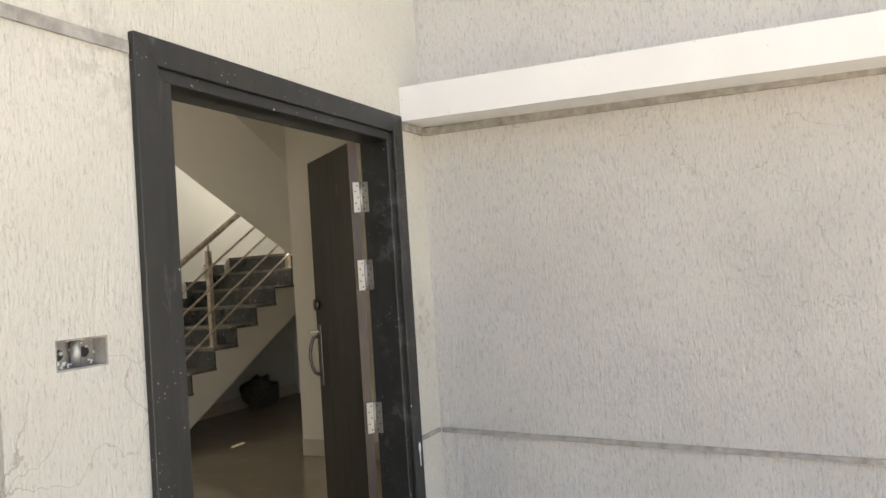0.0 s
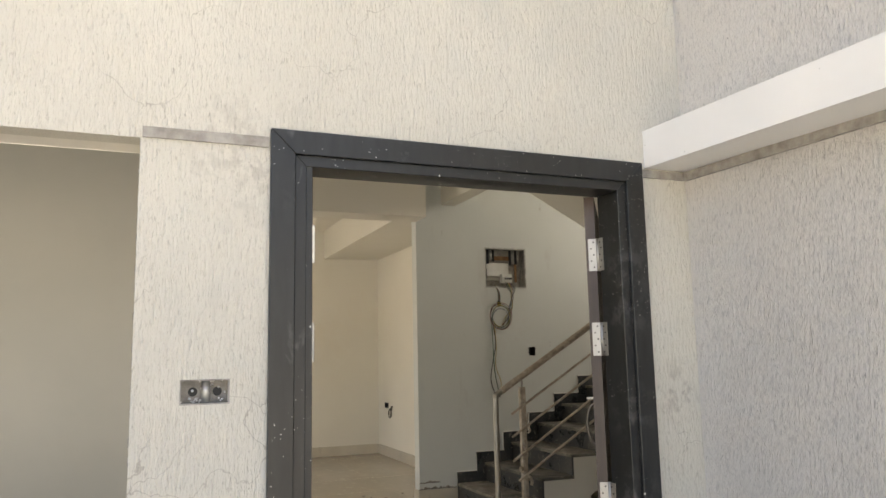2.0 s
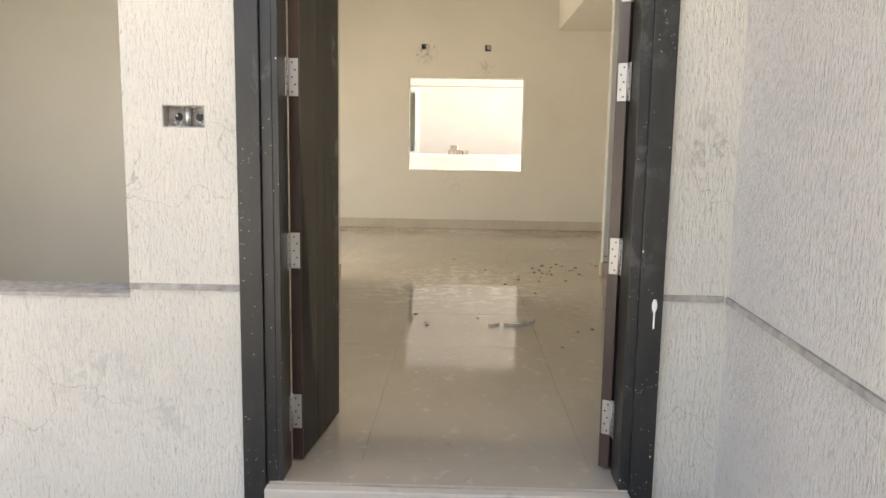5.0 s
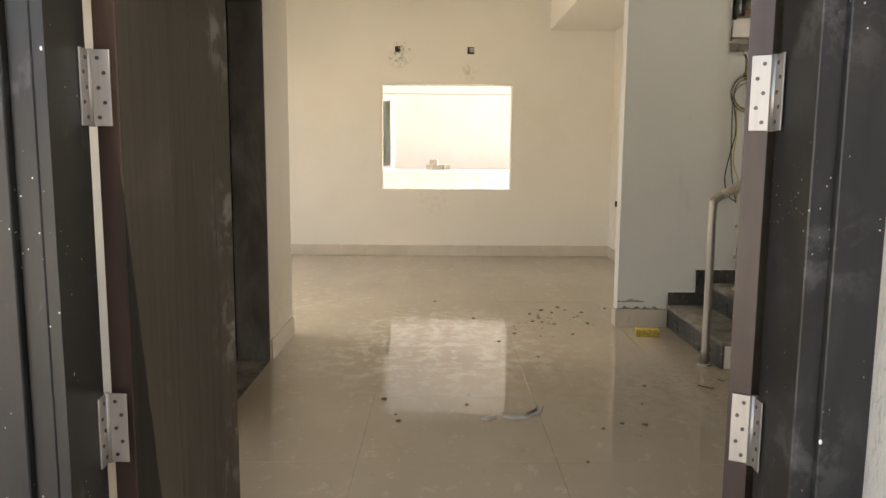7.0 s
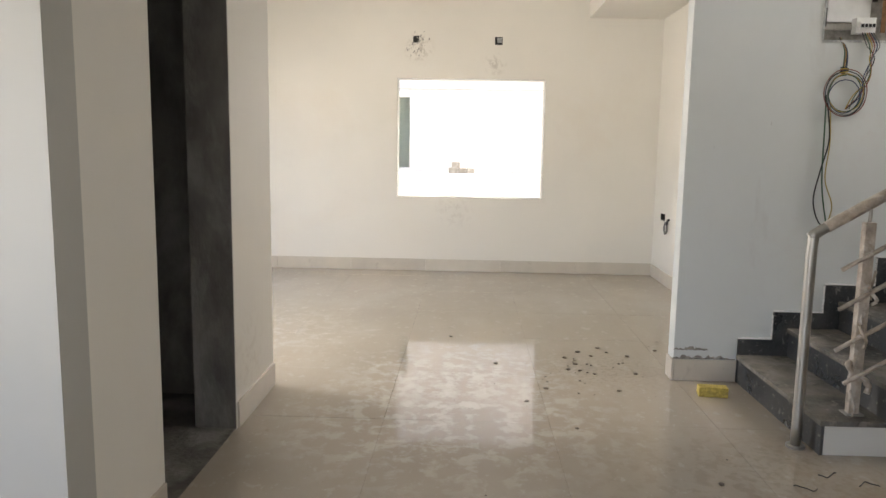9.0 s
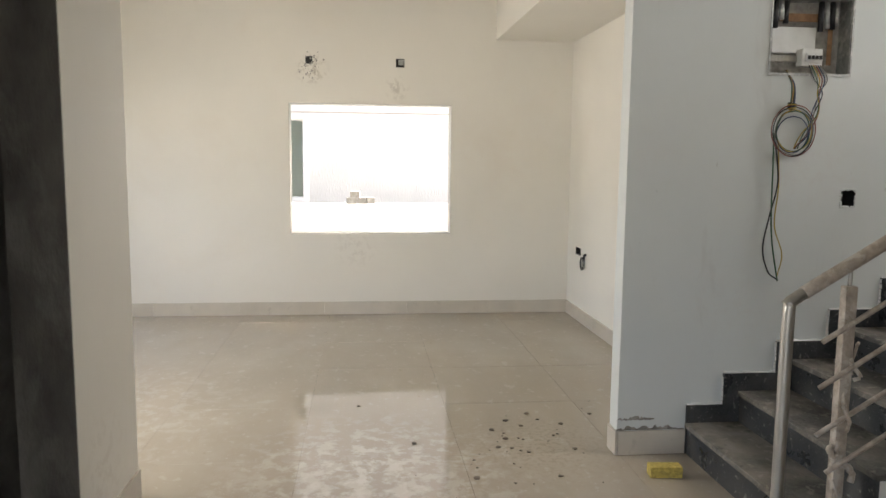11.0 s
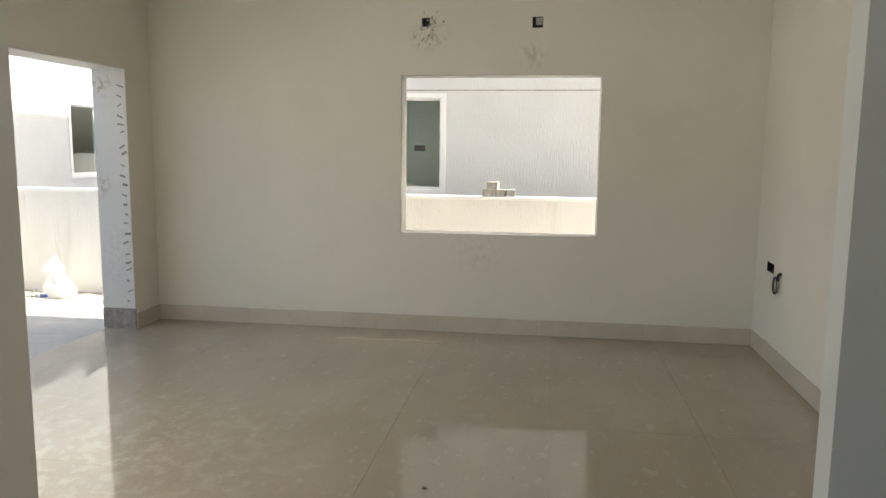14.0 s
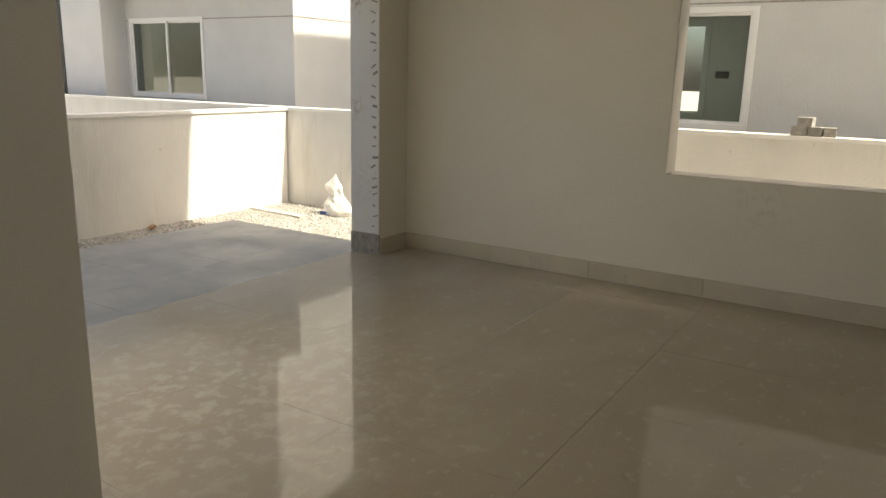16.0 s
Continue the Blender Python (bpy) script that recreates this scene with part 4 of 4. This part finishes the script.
wire("tail", [(X + 0.006, 4.03, 1.62), (X + 0.008, 4.055, 1.42), (X + 0.008, 4.02, 1.24), (X + 0.008, 3.995, 1.08), (X + 0.008, 4.03, 0.96), (X + 0.008, 4.08, 0.92)], "black", 0.004)
wire("tail", [(X + 0.006, 4.045, 1.62), (X + 0.008, 4.06, 1.4), (X + 0.008, 4.05, 1.2), (X + 0.008, 4.10, 1.05), (X + 0.008, 4.08, 0.93)], "yellow", 0.003)


def recess(name, label, axis, w, back, u0, u1, z0, z1, lined):
    """A lined wall box sunk into a wall opening."""
    t = thing(name, label, "wall box")
    lo, hi = sorted((w, back))
    part("box_side", wall_mesh(axis, lo + 0.001, hi - 0.001, u0 - 0.0005, u1 + 0.0005, z0 - 0.0005, z1 + 0.0005, [(u0 + 0.004, u1 - 0.004, z0 + 0.004, z1 - 0.004)]), lined, t)
    s = 0.003 if back > w else -0.003
    rows = sorted((back, back - s))
    part("box_back", boxes((*rows, u0, u1, z0, z1) if axis == "x" else (u0, u1, *rows, z0, z1)), lined, t)
    return t


sw = recess("switch_box", "empty recessed metal switch box with mortar remains", "x", -1.44, -1.49, 1.032, 1.169, 1.184, 1.255, M_CEMENT)
part("conduit", tube(bmesh.new(), [(-1.472, 1.105, 1.188), (-1.472, 1.105, 1.251)], 0.012, 12), M_DIM, sw, "cut grey conduit", True)
for y in (1.070, 1.138):
    bm = bmesh.new()
    bmesh.ops.create_cone(bm, cap_ends=True, segments=18, radius1=0.013, radius2=0.013, depth=0.002, matrix=pose(-1.4855, y, 1.219, 0, 90, 0))
    part("knockout", bm, M_BLACK, sw)
bm = bmesh.new()
for i in range(34):
    y, z = rng.uniform(1.037, 1.164), rng.choice((rng.uniform(1.187, 1.20), rng.uniform(1.239, 1.252), rng.uniform(1.192, 1.242)))
    bmesh.ops.create_icosphere(bm, subdivisions=1, radius=rng.uniform(0.002, 0.005), matrix=pose(-1.482 + rng.random() * 0.01, y, z))
tagged(part("mortar", bm, M_BAND, sw, "white mortar crumbs"), kind="stuff")
bx = recess("service_box", "grey recessed service box in the grey wall", "x", -3.2, -3.25, -0.262, 0.016, 2.035, 2.215, M_DIM)
part("cover", boxes((-3.245, -3.215, -0.225, -0.005, 2.044, 2.158), bevel=0.003), M_DIM, bx, "dull metal cover")
part("terminal_strip", boxes((-3.245, -3.222, -0.075, -0.005, 2.173, 2.193)), M_BLACK, bx)
for k in range(3):
    part("rib", boxes((-3.215, -3.209, -0.195, -0.025, 2.068 + 0.03 * k, 2.074 + 0.03 * k)), M_DIM, bx)
for k in range(14):
    part("slot", boxes((-3.246, -3.224, -0.21 + 0.011 * k, -0.205 + 0.011 * k, 2.164, 2.18)), M_BLACK, bx)
h1 = recess("light_point", "square unfinished light point in the wall", "x", -9.28, -9.32, 2.29, 2.37, 2.40, 2.48, M_BLACK)
part("cap", boxes((-9.312, -9.30, 2.315, 2.37, 2.425, 2.48)), M_DIM, h1)
h2 = recess("light_point", "round unfinished light point with chipped plaster", "x", -9.28, -9.32, 1.435, 1.50, 2.415, 2.485, M_BLACK)
rng = random.Random(31)
bm = bmesh.new()
for i in range(40):
    a, d = rng.uniform(0, 6.28), abs(rng.gauss(0, 0.06)) + 0.03
    y, z = 1.48 + d * math.cos(a), 2.40 + d * math.sin(a) - 0.03 * rng.random()
    bmesh.ops.create_icosphere(bm, subdivisions=1, radius=1, matrix=pose(-9.2795, y, z, rng.uniform(0, 90), 0, 0) @ Matrix.Diagonal((0.0012, rng.uniform(0.003, 0.014), rng.uniform(0.003, 0.011), 1)))
tagged(part("chips", bm, M_CEMENT, h2, "chipped plaster patches"), kind="stuff")
h3 = recess("wall_hole", "black square hole for a switch box", "x", -5.60, -5.70, 4.415, 4.495, 1.29, 1.38, M_BLACK)
rng = random.Random(44)
bm = bmesh.new()
for i in range(46):
    side, f = i % 4, rng.random()
    y, z = ((4.415 + 0.08 * f, 1.29), (4.415 + 0.08 * f, 1.38), (4.415, 1.29 + 0.09 * f), (4.495, 1.29 + 0.09 * f))[side]
    bmesh.ops.create_icosphere(bm, subdivisions=1, radius=1, matrix=pose(-5.602, y, z, rng.uniform(0, 90), 0, 0) @ Matrix.Diagonal((0.006, rng.uniform(0.004, 0.013), rng.uniform(0.004, 0.011), 1)))
tagged(part("broken_edge", bm, M_STAIRW, h3, "broken plaster edge"), kind="stuff")
so = recess("socket_box", "black empty socket box in the cream wall", "y", 4.03, 4.08, -9.0, -8.83, 0.63, 0.70, M_BLACK)
wr = thing("wire_ring", "small ring of wire hanging from the wall", "wires")
part("loop", tube(bmesh.new(), [(-8.71 + 0.055 * math.sin(a), 4.015, 0.575 + 0.055 * math.cos(a)) for a in [6.2832 * s / 20 for s in range(20)]], 0.005, 6, True), WIRES["grey"], wr, "", True)
part("loop", tube(bmesh.new(), [(-8.72 + 0.048 * math.sin(a), 4.008, 0.57 + 0.058 * math.cos(a)) for a in [6.2832 * s / 20 for s in range(20)]], 0.005, 6, True), WIRES["black"], wr, "", True)
part("stub", tube(bmesh.new(), curve_points([(-8.66, 4.03, 0.66), (-8.66, 4.01, 0.65), (-8.67, 4.012, 0.61)], 4), 0.012, 6), WIRES["black"], wr, "", True)

# ---- loose things on the floor ----
bm = bmesh.new()
box(bm, -0.035, 0.035, -0.078, 0.078, 0, 0.055, bevel=0.006)
ob = tagged(part("sponge", bm, M_SPONGE), "yellow sponge block lying on the floor", "sponge")
ob.matrix_basis = pose(-5.33, 3.42, 0.0, 0, 0, -6)
for nm, pts in (("a", ((0, 0), (0.022, 0.05), (0.012, 0.11), (-0.055, 0.17), (-0.135, 0.19), (-0.142, 0.215), (-0.058, 0.192), (-0.012, 0.13), (0.0, 0.07), (-0.016, 0.012))), ("b", ((0, 0), (0.008, 0.03), (-0.025, 0.07), (-0.038, 0.066), (-0.012, 0.03)))):
    bm = bmesh.new()
    lo = [bm.verts.new((x, y, 0)) for x, y in pts]
    hi = [bm.verts.new((x, y, 0.015)) for x, y in pts]
    bm.faces.new(lo[::-1])
    bm.faces.new(hi)
    for i in range(len(pts)):
        k = (i + 1) % len(pts)
        bm.faces.new((lo[i], lo[k], hi[k], hi[i]))
    ob = tagged(part("tile_shard", bm, M_SHARD), "thin broken sliver of cream tile on the floor", "tile shard", "broken tile slivers")
    ob.matrix_basis = pose(-3.72, 2.285, 0, 0, 0, 0) if nm == "a" else pose(-3.69, 2.185, 0, 0, 0, 0)
rng = random.Random(17)
for i in range(64):
    if i < 44:
        x, y = rng.gauss(-5.68, 0.26), rng.gauss(2.86, 0.26)
    else:
        x, y = rng.uniform(-6.5, -3.0), rng.uniform(1.6, 3.4)
    s = 0.004 + 0.014 * rng.random() ** 2
    bm = bmesh.new()
    bmesh.ops.create_icosphere(bm, subdivisions=1, radius=s)
    for v in bm.verts:
        v.co = Vector((v.co.x * rng.uniform(0.7, 1.4), v.co.y * rng.uniform(0.7, 1.4), (v.co.z + s * 0.4) * 0.45))
    ob = tagged(part("plaster_crumb", bm, M_DEBRIS), "dark crumb of plaster on the tiles", "debris", "crumbs on the floor")
    ob.matrix_basis = pose(x, y, 0.001, 0, 0, rng.uniform(0, 360))
for k, (x, y) in enumerate(((-4.33, 3.60), (-4.25, 3.72), (-4.2, 3.45))):
    pts = [(x + 0.022 * math.sin(1.7 * a + k * 2), y + 0.028 * a - 0.06, 0.004 + 0.002 * math.sin(5 * a)) for a in [0.3 * s for s in range(11)]]
    tagged(part("wire_scrap", tube(bmesh.new(), pts, 0.0022, 6), WIRES["black"], smooth=True), "short bent scrap of wire on the floor", "wire", "wire scraps")
# clutter under the stairs
bm = bmesh.new()
bmesh.ops.create_uvsphere(bm, u_segments=24, v_segments=16, radius=1.0)
for v in bm.verts:
    n = noise.noise(v.co * 1.6) * 0.55 + noise.noise(v.co * 5.0) * 0.15
    v.co = Vector((v.co.x * 0.13 * (1 + n), v.co.y * 0.22 * (1 + n), (max(v.co.z, -0.7) + 0.7) * 0.19 * (1 + 0.8 * n)))
tagged(part("dark_sack", bm, M_TARP, smooth=True), "black bag of rubbish in the dark under the stairs", "bag").location = (-5.42, 6.35, 0.0)

# ---- skirting ----
skirt = [("x", -9.28, 1, -0.84, 4.03), ("y", 4.03, -1, -9.267, -5.72), ("y", -0.84, 1, -9.267, -8.915), ("y", 0.97, 1, -5.32, -4.67), ("y", 0.97, 1, -3.82, -3.2), ("x", -5.32, -1, -0.84, 0.97), ("x", -5.60, 1, 3.274, 3.636), ("y", 3.272, -1, -5.717, -5.588), ("x", -5.60, 1, 4.40, 7.19), ("y", 4.62, -1, -3.55, -1.62), ("x", -3.2, 1, -0.84, 0.97), ("x", -1.62, -1, -0.85, 1.27)]
for ax, w, sgn, a, b in skirt:
    n = max(1, round((b - a) / 0.82))
    base_ob = tagged(new("baseboard"), "cream tile skirting along the wall", "skirting", kind="structure")
    for i in range(n):
        p, q = a + (b - a) * i / n + 0.0012, a + (b - a) * (i + 1) / n - 0.0012
        lo, hi = sorted((w, w + sgn * 0.012))
        bm = boxes((lo, hi, p, q, 0.001, 0.128) if ax == "x" else (p, q, lo, hi, 0.001, 0.128), bevel=0.0015)
        part("skirting_tile", bm, M_SKIRT, base_ob)


def ragged_smear(x, y0, y1, z0, low, high, thick, seed):
    """Flat smear of mortar on a wall that faces +x, with a ragged upper and lower edge."""
    rnd = random.Random(seed)
    bm = bmesh.new()
    n = 26
    rows = []
    for i in range(n + 1):
        f = i / n
        y = y0 + (y1 - y0) * f
        end = min(1.0, 6 * f, 6 * (1 - f))
        h = (low + (high - low) * rnd.random()) * (0.25 + 0.75 * end)
        b = z0 - (rnd.random() * 0.006 if z0 > 0.13 else 0.0)
        rows.append([bm.verts.new((x, y, b)), bm.verts.new((x + thick * rnd.uniform(0.6, 1.0), y, b + h * 0.45)), bm.verts.new((x, y, b + h))])
    for p, q in zip(rows, rows[1:]):
        for k in (0, 1):
            bm.faces.new((p[k], q[k], q[k + 1], p[k + 1]))
        bm.faces.new((p[2], q[2], q[0], p[0]))
    bm.faces.new(rows[0])
    bm.faces.new(rows[-1][::-1])
    bmesh.ops.recalc_face_normals(bm, faces=bm.faces)
    return bm


structure("skirting_mortar", ragged_smear(-5.601, 3.265, 3.63, 0.1285, 0.008, 0.030, 0.011, 5), M_MORTAR, "rough mortar above the skirting")
structure("mortar_smear", ragged_smear(-5.601, 3.27, 3.47, 0.185, 0.006, 0.028, 0.006, 8), M_MORTAR, "dry mortar smear on the grey wall above the skirting")

# ---- floor tiles ----
floor_ob = bpy.data.objects["floor"]
GX, GY, S = -4.02, 0.83, 0.82
full = None
for i in range(-7, 4):
    for j in range(-3, 9):
        x0, x1 = max(GX + S * i, -9.28), min(GX + S * (i + 1), -1.52)
        y0, y1 = max(GY + S * j, -1.10), min(GY + S * (j + 1), 7.2)
        if x1 - x0 < 0.02 or y1 - y0 < 0.02 or (x1 < -5.7 and y0 > 4.1):
            continue
        g = 0.0006
        if full is not None and abs(x1 - x0 - S) < 1e-6 and abs(y1 - y0 - S) < 1e-6:
            ob = new("tile", full)
        else:
            bm = boxes((-(x1 - x0) / 2 + g, (x1 - x0) / 2 - g, -(y1 - y0) / 2 + g, (y1 - y0) / 2 - g, -0.008, 0.0))
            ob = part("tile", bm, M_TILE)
            if abs(x1 - x0 - S) < 1e-6 and abs(y1 - y0 - S) < 1e-6:
                full = ob.data
        ob.location = ((x0 + x1) / 2, (y0 + y1) / 2, 0.0005 * random.Random(i * 31 + j).uniform(-1, 1))
        ob.parent = floor_ob
patio_ob = bpy.data.objects["patio_floor"]
for i in range(9):
    for j in range(3):
        bm = boxes((-9.30 + 0.6 * i + 0.001, -9.30 + 0.6 * (i + 1) - 0.001, -2.95 + 0.613 * j + 0.001, -2.95 + 0.613 * (j + 1) - 0.001, -0.05, -0.03))
        part("paving_slab", bm, M_PATIO, patio_ob)
